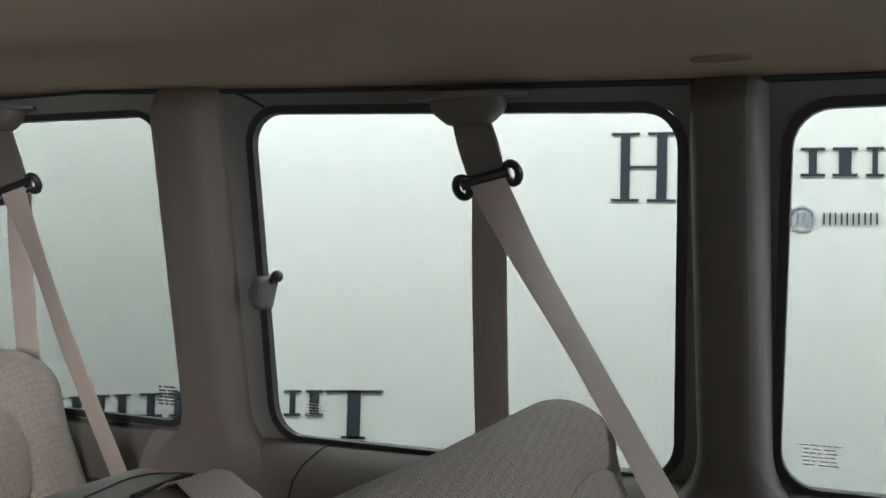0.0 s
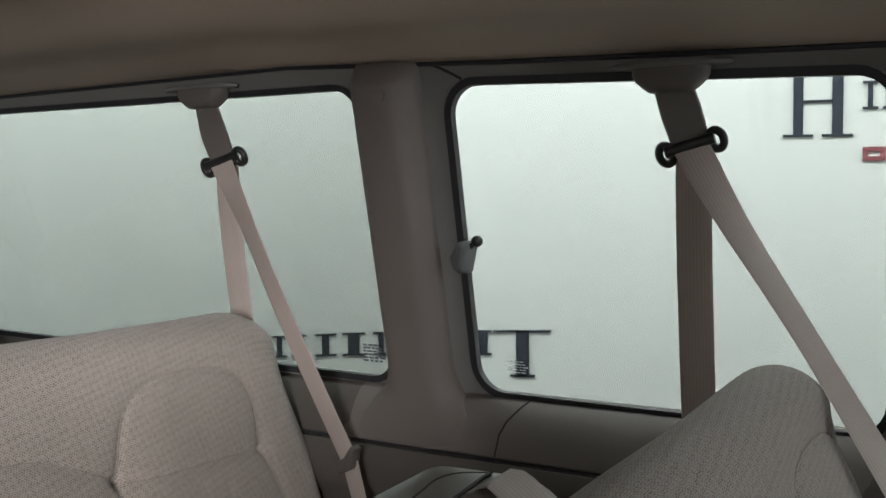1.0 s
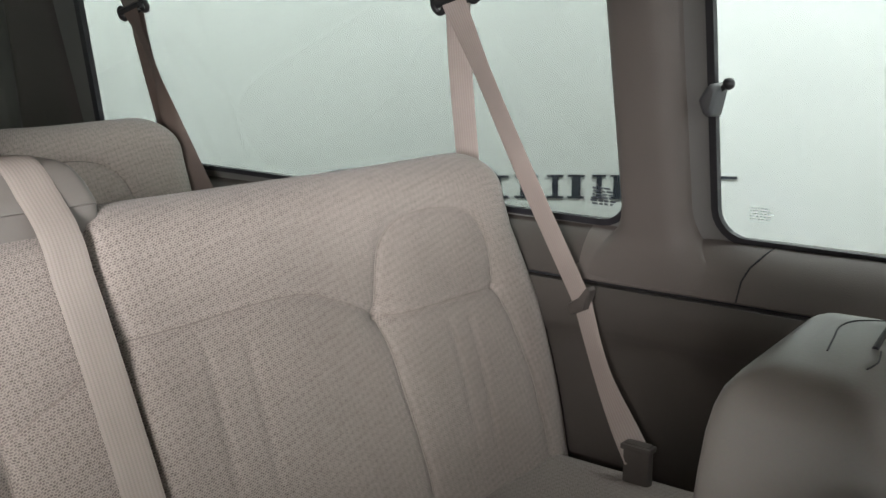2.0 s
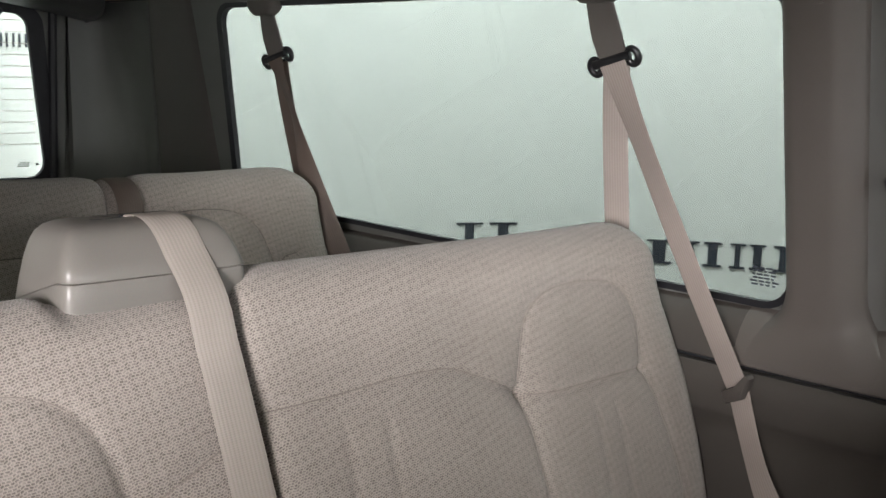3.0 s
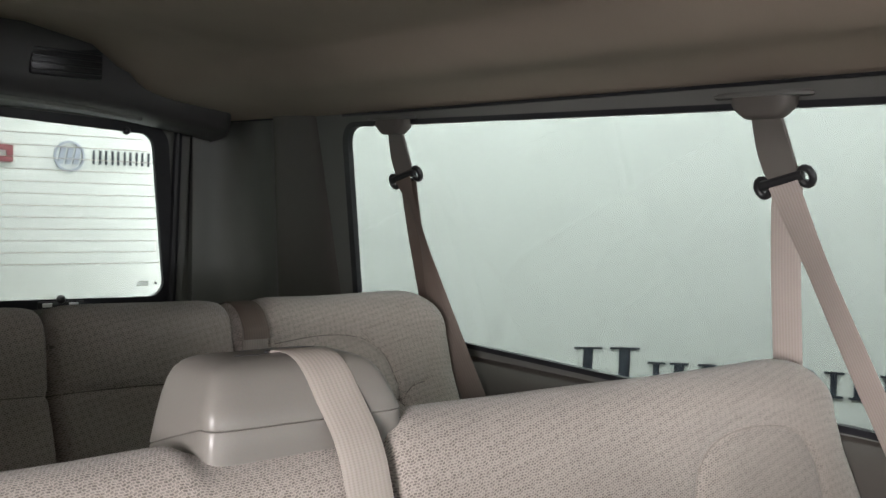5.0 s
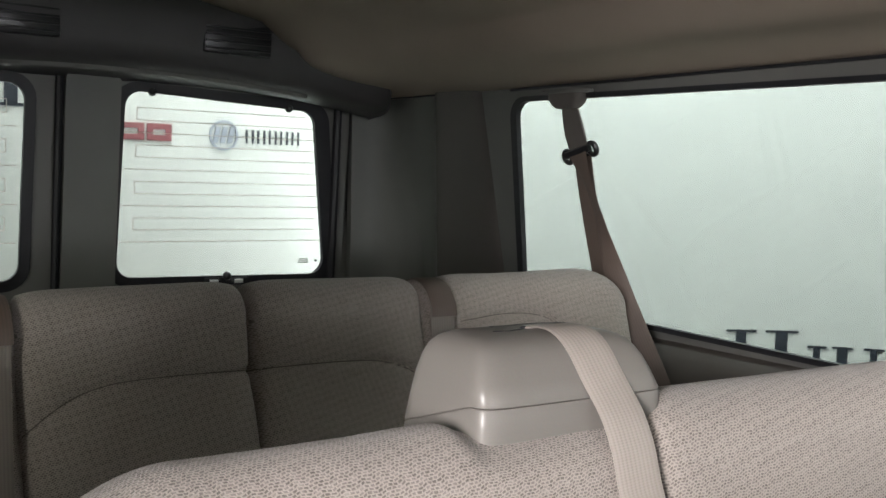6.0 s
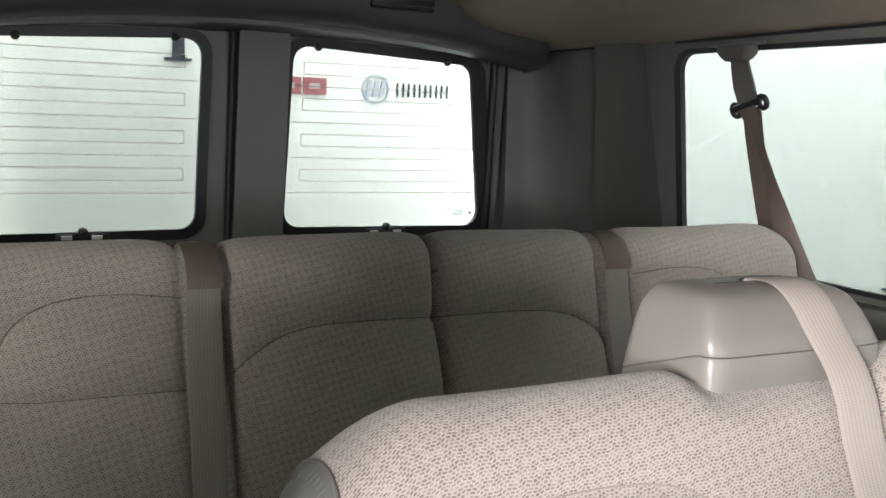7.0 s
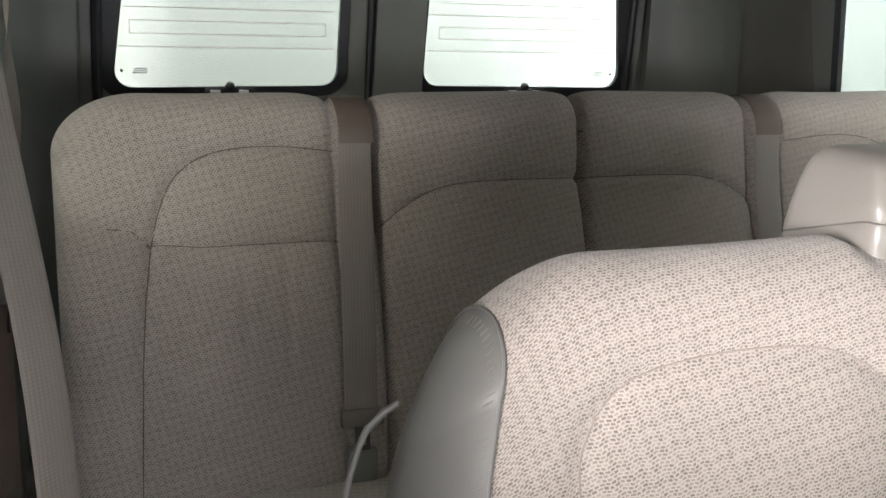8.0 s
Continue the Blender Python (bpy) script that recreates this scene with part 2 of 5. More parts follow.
M_BANNER = mat("white_banner", (0.79, 0.81, 0.79), 0.6, dark=0.965, scale=0.7, fine=0.0)
M_INK = mat("dark_ink", (0.035, 0.042, 0.06), 0.6, dark=0.85, scale=9)
M_INK_RED = mat("red_ink", (0.33, 0.10, 0.115), 0.6, dark=0.85, scale=9)
M_INK_GREY = mat("silver_ink", (0.42, 0.46, 0.55), 0.5, dark=0.8, scale=40)
M_FROST = mat("pale_etching", (0.60, 0.64, 0.62), 0.8, dark=0.85, scale=60)
M_WIRE = mat("heater_wire", (0.40, 0.36, 0.30), 0.6, dark=0.9, scale=30)
M_CONCRETE = mat("hall_floor", (0.28, 0.28, 0.27), 0.5, grain=0.2, grain_scale=80, dark=0.85, scale=1.2)
M_HALL = mat("hall_wall_paint", (0.50, 0.51, 0.50), 0.8, dark=0.94, scale=0.8)
M_GLASS = glass("side_glass", (0.530, 0.552, 0.538))
M_GLASS_TINT = glass("tinted_side_glass", (0.402, 0.424, 0.408))
M_GLASS_DARK = glass("dark_side_glass", (0.40, 0.41, 0.39))
M_GLASS_REAR = glass("rear_glass", (0.64, 0.66, 0.64))

# ---- tools ----


def link_mesh(name, me, material, parent, label):
    me.materials.append(material)
    ob = new(name, me)
    if parent:
        ob.parent = parent
    if label:
        tagged(ob, label)
    return ob


def part(name, bm, material, parent=None, label="", smooth=40):
    """A bmesh as one mesh object; faces that meet under the angle smooth are shaded round."""
    bmesh.ops.recalc_face_normals(bm, faces=bm.faces)
    me = bpy.data.meshes.new(name)
    bm.to_mesh(me)
    bm.free()
    if smooth:
        me.shade_smooth()
        me.set_sharp_from_angle(angle=radians(smooth))
    return link_mesh(name, me, material, parent, label)


def thing(name, label, category, at=(0, 0, 0), group="", kind=""):
    ob = new(name)
    ob.location = at
    ob.empty_display_size = 0.05
    return tagged(ob, label, category, group, kind)


def box(bm, x0, x1, y0, y1, z0, z1, bevel=0.0, seg=2, m=None):
    r = bmesh.ops.create_cube(bm, size=1.0)
    vs = r["verts"]
    t = Matrix.Translation(((x0 + x1) / 2, (y0 + y1) / 2, (z0 + z1) / 2)) @ Matrix.Diagonal((x1 - x0, y1 - y0, z1 - z0, 1))
    bmesh.ops.transform(bm, matrix=t, verts=vs)
    if bevel:
        es = list({e for v in vs for e in v.link_edges})
        r = bmesh.ops.bevel(bm, geom=es, offset=bevel, segments=seg, affect="EDGES", profile=0.5)
        vs = list({v for f in r["faces"] for v in f.verts} | {v for v in vs if v.is_valid})
    if m is not None:
        bmesh.ops.transform(bm, matrix=m, verts=vs)
    return vs


def rounded(corners, r, n=6):
    """A polygon with its corners rounded; r: one radius or one for each corner."""
    out, k = [], len(corners)
    rs = r if isinstance(r, (list, tuple)) else [r] * k
    for i, c in enumerate(corners):
        p, a, b = Vector(c), Vector(corners[i - 1]), Vector(corners[(i + 1) % k])
        u, v = (a - p).normalized(), (b - p).normalized()
        half = math.acos(max(-1, min(1, u.dot(v)))) / 2
        if rs[i] < 1e-5:
            out.append(p)
            continue
        d = rs[i] / math.tan(half)
        centre = p + (u + v).normalized() * rs[i] / math.sin(half)
        s, e = p + u * d - centre, p + v * d - centre
        turn = s.angle_signed(e)
        for j in range(n + 1):
            w = -turn * j / n
            out.append(centre + Vector((s.x * math.cos(w) - s.y * math.sin(w), s.x * math.sin(w) + s.y * math.cos(w))))
    return out


def slab(bm, outer, holes, f, d0, d1):
    """A flat piece with holes: 2D outlines carried into the world by f(u, v, d), between the depths d0 and d1."""
    loops = [outer, *holes]
    flat = [p for lp in loops for p in lp]
    tris = tessellate_polygon([[Vector((p[0], p[1], 0)) for p in lp] for lp in loops])
    a = [bm.verts.new(f(p[0], p[1], d0)) for p in flat]
    b = [bm.verts.new(f(p[0], p[1], d1)) for p in flat]
    for t in tris:
        for side in (a, b):
            try:
                bm.faces.new([side[i] for i in t])
            except ValueError:
                pass
    i0 = 0
    for lp in loops:
        n = len(lp)
        for i in range(n):
            j = (i + 1) % n
            bm.faces.new((a[i0 + i], a[i0 + j], b[i0 + j], b[i0 + i]))
        i0 += n


def sweep(bm, sections, closed=False, caps=True):
    """Quads between equal rows of points; closed: each row is a ring."""
    rows = [[bm.verts.new(p) for p in s] for s in sections]
    n = len(rows[0])
    for r, s in zip(rows, rows[1:]):
        for i in range(n if closed else n - 1):
            j = (i + 1) % n
            bm.faces.new((r[i], r[j], s[j], s[i]))
    if closed and caps:
        bm.faces.new(rows[0][::-1])
        bm.faces.new(rows[-1])
    return rows


def thick(line, t):
    """A closed ring of points: a 2D line and its copy t to its left."""
    pts = [Vector(p) for p in line]
    off = []
    for i, p in enumerate(pts):
        a, b = pts[max(i - 1, 0)], pts[min(i + 1, len(pts) - 1)]
        d = (b - a).normalized()
        off.append(p + Vector((-d.y, d.x)) * t)
    return pts + off[::-1]


def tube(bm, path, r, n=8, closed=False):
    pts = [Vector(p) for p in path]
    rings = []
    side = None
    for i, p in enumerate(pts):
        a = pts[i - 1] if (i or closed) else p
        b = pts[(i + 1) % len(pts)] if (i + 1 < len(pts) or closed) else p
        d = (b - a).normalized()
        if side is None:
            side = d.orthogonal().normalized()
        side = (side - d * side.dot(d)).normalized()
        up = d.cross(side)
        rings.append([p + (side * math.cos(w) + up * math.sin(w)) * r for w in [2 * math.pi * k / n for k in range(n)]])
    if closed:
        rings.append(rings[0])
    sweep(bm, rings, closed=True, caps=not closed)
    if closed:
        bmesh.ops.remove_doubles(bm, verts=bm.verts, dist=1e-6)


def spline(pts, step=0.02):
    """Points along a smooth line through pts (vectors of any size)."""
    p = np.array(pts, float)
    out = []
    for i in range(len(p) - 1):
        a, b, c, d = p[max(i - 1, 0)], p[i], p[i + 1], p[min(i + 2, len(p) - 1)]
        n = max(2, int(np.linalg.norm((c - b)[:3]) / step))
        for k in range(n):
            t = k / n
            out.append(0.5 * (2 * b + (c - a) * t + (2 * a - 5 * b + 4 * c - d) * t * t + (3 * b - a - 3 * c + d) * t ** 3))
    out.append(p[-1])
    return out


def ribbon(name, pts, parent, material, label="", step=0.015, t=0.0016):
    """A strap along pts, each (x, y, z, across x, y, z, width); its UV map holds metres across and along."""
    rows = spline(pts, step)
    bm = bmesh.new()
    uvl = bm.loops.layers.uv.new("UVMap")
    ring, along, last = [], 0.0, None
    for r in rows:
        c, a, w = Vector(r[:3]), Vector(r[3:6]).normalized(), r[6]
        along += (c - last).length if last else 0.0
        last = c.copy()
        ring.append((c, a, w, along))
    secs = []
    for i, (c, a, w, s) in enumerate(ring):
        d = (ring[min(i + 1, len(ring) - 1)][0] - ring[max(i - 1, 0)][0]).normalized()
        a = (a - d * a.dot(d)).normalized()
        n = d.cross(a)
        us = (-0.5, -0.46, -0.2, 0.2, 0.46, 0.5)
        top = [(c + a * u * w + n * t * (0.5 if abs(u) < 0.49 else 0.1), u * w) for u in us]
        bot = [(c + a * u * w - n * t * (0.5 if abs(u) < 0.49 else 0.1), u * w) for u in us[::-1]]
        secs.append([(bm.verts.new(p), u, s) for p, u in top + bot])
    for r, s in zip(secs, secs[1:]):
        n = len(r)
        for i in range(n):
            j = (i + 1) % n
            quad = (r[i], r[j], s[j], s[i])
            f = bm.faces.new([q[0] for q in quad])
            for lp, q in zip(f.loops, quad):
                lp[uvl].uv = (q[1], q[2])
    return part(name, bm, material, parent, label)

# ---- hall ----
SIGN_Y, SIGN_X, GROUND = 2.276, -3.694, -0.62


def plain_box(name, x0, x1, y0, y1, z0, z1, material, label, category):
    bm = bmesh.new()
    box(bm, x0, x1, y0, y1, z0, z1)
    return tagged(part(name, bm, material, smooth=0), label, category, kind="structure")


plain_box("ground", -9, 9, -9, 9, GROUND - 0.1, GROUND, M_CONCRETE, "smooth pale concrete floor of the photo hall", "floor")
COVE = 0.62
bm = bmesh.new()
path = [(6.0, SIGN_Y), (3.0, SIGN_Y), (0.0, SIGN_Y)] + [(SIGN_X + COVE - COVE * math.sin(w), SIGN_Y - COVE + COVE * math.cos(w)) for w in [math.pi / 2 * i / 16 for i in range(17)]] + [(SIGN_X, 0.0), (SIGN_X, -5.0)]
sweep(bm, [[(x, y, z) for x, y in thick(path, -0.04)] for z in (GROUND, 3.0)], closed=True)
tagged(part("wall_banner", bm, M_BANNER, smooth=60), "white printed banner curving round the van's rear corner", "banner", kind="structure")
plain_box("wall_hall_front", 6.0, 6.1, -5.0, SIGN_Y + 0.04, GROUND, 3.0, M_HALL, "white painted hall wall before the van", "wall")
# unseen wall; its opening is added only to hold the side fill lamp
bm = bmesh.new()
slab(bm, [(SIGN_X, GROUND), (6.0, GROUND), (6.0, 3.0), (SIGN_X, 3.0)], [[(1.63, 0.88), (3.37, 0.88), (3.37, 2.52), (1.63, 2.52)]], lambda u, v, d: (u, -5.1 + d, v), 0.0, 0.1)
tagged(part("wall_hall_side", bm, M_HALL, smooth=0), "plain unseen hall wall with an opening for a fill lamp", "wall", kind="structure")
plain_box("hall_ceiling", SIGN_X, 6.0, -5.0, SIGN_Y, 3.0, 3.1, M_HALL, "white painted hall ceiling", "ceiling")


def sign_bar(owner, f, u0, u1, v0, v1, material, slant=0.0, name="letter_bar"):
    bm = bmesh.new()
    slab(bm, [(u0 + slant, v0), (u1 + slant, v0), (u1 - slant, v1), (u0 - slant, v1)], [], f, 0.001, 0.005)
    return part(name, bm, material, owner, smooth=0)


def big_word(owner, f, cells, top, height, rise, drop, sink=0.067):
    """A name drawn as plain upright bars: a stout and a slim one to a letter, with slim feet; the first letter rises above the line top(u) and sinks below the others, the last drops below them."""
    for i, (a, b) in enumerate(cells):
        w, first, last = b - a, i == 0, i == len(cells) - 1
        lo, hi = -height - (drop if last else sink if first else 0.0), rise if first else 0.0
        foot = height * 0.09

        def g(u, v, d):
            return f(u, v + top(u), d)

        if last:
            sign_bar(owner, g, a + w * 0.40, a + w * 0.62, lo, hi, M_INK)
            sign_bar(owner, g, a + w * 0.30, a + w * 0.72, lo, lo + foot, M_INK, name="letter_foot")
            sign_bar(owner, g, a, b, hi - foot, hi, M_INK, name="letter_foot")
            continue
        if first:
            sign_bar(owner, g, a + w * 0.30, b - w * 0.30, (lo + hi) / 2 - foot * 0.5, (lo + hi) / 2 + foot * 0.5, M_INK, name="letter_foot")
        for c, stem in ((a + w * 0.24, w * (0.13 if first else 0.13)), (b - w * 0.24, w * (0.14 if first else 0.20))):
            sign_bar(owner, g, c - stem / 2, c + stem / 2, lo + foot, hi - foot, M_INK)
            for z in (lo, hi - foot):
                sign_bar(owner, g, c - w * 0.2, c + w * 0.2, z, z + foot, M_INK, name="letter_foot")


def maker_marks(owner, f, u0, v, k, wide):
    """Below the name: a red mark, a silver badge and a row of slim dark bars; k: their scale, wide: the stretch of the row."""
    for a, b in ((0.0, 0.076), (0.086, 0.166), (0.174, 0.248)):
        bm = bmesh.new()
        slab(bm, [(u0 + a * k, v - 0.025 * k), (u0 + b * k, v - 0.025 * k), (u0 + b * k, v + 0.025 * k), (u0 + a * k, v + 0.025 * k)],
             [[(u0 + (a + 0.018) * k, v - 0.009 * k), (u0 + (b - 0.018) * k, v - 0.009 * k), (u0 + (b - 0.018) * k, v + 0.009 * k), (u0 + (a + 0.018) * k, v + 0.009 * k)]], f, 0.001, 0.005)
        part("red_bar", bm, M_INK_RED, owner, smooth=0)
    bm = bmesh.new()
    ring = [(u0 + (0.4125 + 0.047 * math.cos(w)) * k, v + 0.047 * k * math.sin(w)) for w in [2 * math.pi * i / 28 for i in range(28)]]
    hole = [(u0 + (0.4125 + 0.040 * math.cos(w)) * k, v + 0.040 * k * math.sin(w)) for w in [2 * math.pi * i / 28 for i in range(28)]]
    slab(bm, ring, [hole], f, 0.001, 0.005)
    part("badge_ring", bm, M_INK_GREY, owner, smooth=0)
    for i in range(3):
        c = u0 + (0.390 + 0.023 * i) * k
        sign_bar(owner, f, c - 0.008 * k, c + 0.008 * k, v - 0.024 * k, v + 0.026 * k, M_INK_GREY, slant=-0.005 * k, name="badge_bar")
    for i in range(5):
        for e in (0.0, 0.020):
            c = u0 + (0.485 + (0.038 * i + e) * wide * 0.9) * k
            sign_bar(owner, f, c, c + 0.0055 * k, v - 0.021 * k, v + 0.021 * k, M_INK)


LOW = [(-2.900, -2.568), (-2.550, -2.366), (-2.340, -2.170), (-2.145, -1.912), (-1.890, -1.735), (-1.717, -1.590), (-1.575, -1.425), (-1.423, -1.226)]
s1 = thing("sign_lettering", "large dark lettering printed low on the white banner", "lettering", (-2.0, SIGN_Y, 0.6))
big_word(s1, lambda u, v, d: (u + 2.0, -d, v - 0.6), LOW, lambda u: 0.671 + 0.093 * (u + 2.0) - 0.022 * (u + 2.0) ** 2, 0.078, 0.048, 0.066, sink=0.12)
HIGH = [(-0.556, -0.368), (-0.357, -0.265), (-0.250, -0.088), (-0.073, 0.071), (0.080, 0.180), (0.200, 0.290), (0.310, 0.400), (0.420, 0.580)]
s2 = thing("sign_lettering", "large dark lettering with maker marks high on the white banner", "lettering", (0.0, SIGN_Y, 1.3))
big_word(s2, lambda u, v, d: (u, -d, v - 1.3), HIGH, lambda u: 1.409 - 0.02 * u, 0.071, 0.045, 0.050)
maker_marks(s2, lambda u, v, d: (u, -d, v - 1.3), -0.352, 1.233, 0.70, 1.11)
s3 = thing("sign_lettering", "dark lettering with red and silver maker marks on the rear banner", "lettering", (SIGN_X, 0.3, 1.25))
for y in (0.0, 0.155):
    sign_bar(s3, lambda u, v, d: (d, u - 0.3, v - 1.25), y - 0.017, y + 0.021, 1.316, 1.52, M_INK)
    sign_bar(s3, lambda u, v, d: (d, u - 0.3, v - 1.25), y - 0.042, y + 0.044, 1.309, 1.318, M_INK, name="letter_foot")
maker_marks(s3, lambda u, v, d: (d, u - 0.3, v - 1.25), 0.222, 1.252, 1.09, 1.14)

# ---- van shell ----
SLOPE = 0.212


def side_y(z):
    """The driver side's glass plane leans inwards towards the roof."""
    return 0.942 - SLOPE * (z - 0.839)


def on_glass(u, v, d):
    """d: metres inwards from the driver side's glass."""
    return (u, side_y(v) - d, v)


def on_glass_p(u, v, d):
    """The same on the passenger side."""
    return (u, -side_y(v) + d, v)


def rear_x(z):
    return -2.966 + 0.09 * (z - 0.873)


def on_back(u, v, d):
    """d: metres forwards from the rear doors' glass."""
    return (rear_x(v) + d, u, v)


def grow(corners, g):
    cx, cy = sum(c[0] for c in corners) / 4, sum(c[1] for c in corners) / 4
    return [(x + math.copysign(g, x - cx), y + math.copysign(g, y - cy)) for x, y in corners]


W2 = [(-2.370, 0.848), (-0.862, 0.828), (-0.862, 1.309), (-2.306, 1.317)]
W1 = [(-0.694, 0.824), (-0.084, 0.820), (-0.065, 1.279), (-0.687, 1.304)]
W0 = [(0.047, 0.822), (0.95, 0.822), (0.70, 1.276), (0.068, 1.276)]
R1 = [(0.101, 0.864), (0.675, 0.860), (0.614, 1.300), (0.110, 1.325)]
R2 = [(0.126, 0.864), (0.661, 0.857), (0.605, 1.300), (0.118, 1.326)]


def rail_z(x):
    """The height of the roof rail along the van."""
    return float(np.interp(x, (-2.3, -1.5, -1.0, -0.6, -0.06, 0.3), (1.353, 1.357, 1.360, 1.341, 1.322, 1.314)))


def window(name, label, corners, f, pane_mat, r=0.045, seal=0.012, deep=0.016, shade=True, wide=None):
    """A pane in a black rubber seal."""
    w = tagged(new(name), label, "window", kind="structure")
    bm = bmesh.new()
    inner = rounded(corners, r)
    outer = rounded(wide or grow(corners, seal), r + seal)
    slab(bm, outer, [inner], f, 0.002, deep)
    part("window_seal", bm, M_RUBBER, w)
    bm = bmesh.new()
    slab(bm, rounded(grow(corners, seal * 0.5), r), [], f, -0.004, 0.001)
    pane = part("pane", bm, pane_mat, w, smooth=0)
    pane.visible_shadow = shade
    return w


# driver side: upper trim panel with its three openings
W2_SEAL = [(-2.392, 0.838), (-0.850, 0.816), (-0.850, 1.319), (-2.326, 1.328)]
OUT = [(-2.60, 0.80), (2.2, 0.80), (2.2, 1.362), (-2.60, 1.362)]
bm = bmesh.new()
slab(bm, OUT, [rounded(w, 0.057) for w in (grow(W2_SEAL, 0.0002), grow(W1, 0.0122), grow(W0, 0.0122))], on_glass, -0.012, 0.012)
wall_d = tagged(part("wall_driver_side", bm, M_TRIM_GREY), "grey-beige plastic side trim with window openings", "van wall", kind="structure")
window("window_1", "fixed middle side window with black rubber seal", W1, on_glass, M_GLASS)
window("window_2", "long rear side window with black rubber seal", W2, on_glass, M_GLASS_TINT, wide=W2_SEAL)
window("window_3", "front door window with black rubber seal", W0, on_glass, M_GLASS)


SILL_Z = (0.728, 0.732, 0.765, 0.785, 0.806, 0.818, 0.822, 0.84)
SILL_Y = (0.884, 0.880, 0.888, 0.898, 0.915, 0.935, 0.955, 1.05)


def pillar(name, label, profile, z0, z1, material):
    """An upright trim cover; profile: (x, metres inwards from the glass)."""
    bm = bmesh.new()
    secs = []
    n = 60
    xm = (profile[0][0] + profile[-1][0]) / 2
    half = (profile[-1][0] - profile[0][0]) / 2
    for i in range(n + 1):
        z = z0 + (z1 - z0) * i / n
        flare = 0.085 * min(1.0, max(0.0, (0.87 - z) / 0.13)) ** 2
        sill = float(np.interp(z, SILL_Z, SILL_Y)) + 0.0012
        row = []
        for x, d in profile:
            y = side_y(z) - d * (1 - 0.62 * min(1.0, max(0.0, (z - z1 + 0.042) / 0.042)) ** 1.4)
            if d > 0.0:
                # a soft fillet where the cover meets the sill
                h = max(0.045 - abs(y - sill), 0.0) / 0.045
                y = min(y, sill) - h * h * 0.045 / 4
            row.append((x + flare * (x - xm) / half, y, z))
        secs.append(row)
    sweep(bm, secs, closed=True)
    return tagged(part(name, bm, material, smooth=60), label, "pillar", kind="structure")


def smooth_profile(pts):
    return [tuple(p[:2]) for p in spline([(*p, 0.0) for p in pts], 0.006)]


pillar("pillar_middle", "beige plastic pillar cover between side windows",
       [(-0.862, -0.02)] + smooth_profile([(-0.862, 0.010), (-0.857, 0.030), (-0.849, 0.044), (-0.836, 0.052), (-0.81, 0.056), (-0.785, 0.056), (-0.768, 0.053), (-0.754, 0.046), (-0.744, 0.037), (-0.736, 0.027)]) + [(-0.7355, -0.02)], 0.73, 1.346, M_TRIM_SILL)
# the pillar's backlit shade is put into its colour
pillar("pillar_front", "plastic pillar cover behind the front door, coloured dark as backlit",
       [(-0.052, -0.02)] + smooth_profile([(-0.052, 0.01), (-0.048, 0.035), (-0.038, 0.052), (-0.01, 0.057), (0.016, 0.055), (0.030, 0.044), (0.036, 0.026), (0.039, 0.006)]) + [(0.0395, -0.02)], 0.73, 1.317, material=M_BROWN_BACKLIT)
# added flank piece: window light on the pillar's side put into its colour
pillar("pillar_front_edge", "grey edge of the front pillar, paler as if lit by the door window",
       [(0.012, -0.02)] + smooth_profile([(0.019, 0.0535), (0.027, 0.0500), (0.0345, 0.0415), (0.0390, 0.026), (0.0415, 0.006)]) + [(0.042, -0.02)], 0.73, 1.317, material=M_TRIM_LIT_EDGE)

# moulded reveal round the middle window
bm = bmesh.new()
secs = []
for g, gt, d, r in ((0.0124, 0.0124, 0.000, 0.057), (0.0125, 0.0125, 0.0125, 0.057), (0.022, 0.018, 0.0135, 0.066), (0.040, 0.022, 0.018, 0.080), (0.054, 0.026, 0.028, 0.092), (0.062, 0.030, 0.037, 0.10), (0.066, 0.032, 0.038, 0.104), (0.068, 0.033, 0.0, 0.105)):
    (ax, az), (bx, bz), (cx, cz), (dx, dz) = W1
    gr = min(g, 0.032)
    ring = rounded([(ax - g, az - min(g, 0.04)), (bx + gr, bz - min(g, 0.04)), (cx + gr, cz + gt), (dx - g, dz + gt)], [r, min(r, 0.06), min(r, 0.06), r * 0.8])
    row = []
    for p in ring:
        k = min(1, max(0, (1.29 - p[1]) / 0.10)) * min(1, max(0, (bx - 0.02 - p[0]) / 0.12)) * (0.8 if p[0] < -0.70 else 1.0) * min(1, max(0, (p[1] - 0.795) / 0.05))
        row.append(on_glass(p[0], p[1], d if d < 0.0126 else 0.0125 + (d - 0.0125) * k))
    secs.append(row)
sweep(bm, secs, closed=True, caps=False)
tagged(part("window_reveal", bm, M_TRIM_GREY, smooth=60), "beige moulded reveal round the middle window", "trim", kind="structure")

# driver side: lower panel with a ledge and a seam below the windows
LOWER = [(0.955, 0.822), (0.935, 0.818), (0.915, 0.806), (0.898, 0.785), (0.888, 0.765), (0.880, 0.732), (0.884, 0.728), (0.876, 0.723),
         (0.868, 0.708), (0.866, 0.69), (0.868, 0.655), (0.874, 0.640), (0.882, 0.632), (0.885, 0.60), (0.888, 0.45), (0.89, 0.2), (0.89, 0.0)]
SILL = [Vector(p) for p in LOWER[:7]] + [Vector((0.975, 0.728)), Vector((0.975, 0.80))]
BELOW = [Vector(p) for p in LOWER[7:]] + [Vector((0.972, 0.0)), Vector((0.972, 0.723))]


def side_panel(name, label, ring, s, xs, material):
    bm = bmesh.new()
    sweep(bm, [[(x, s * p.x, p.y) for p in ring] for x in xs], closed=True)
    return tagged(part(name, bm, material, smooth=50), label, "van wall", kind="structure")


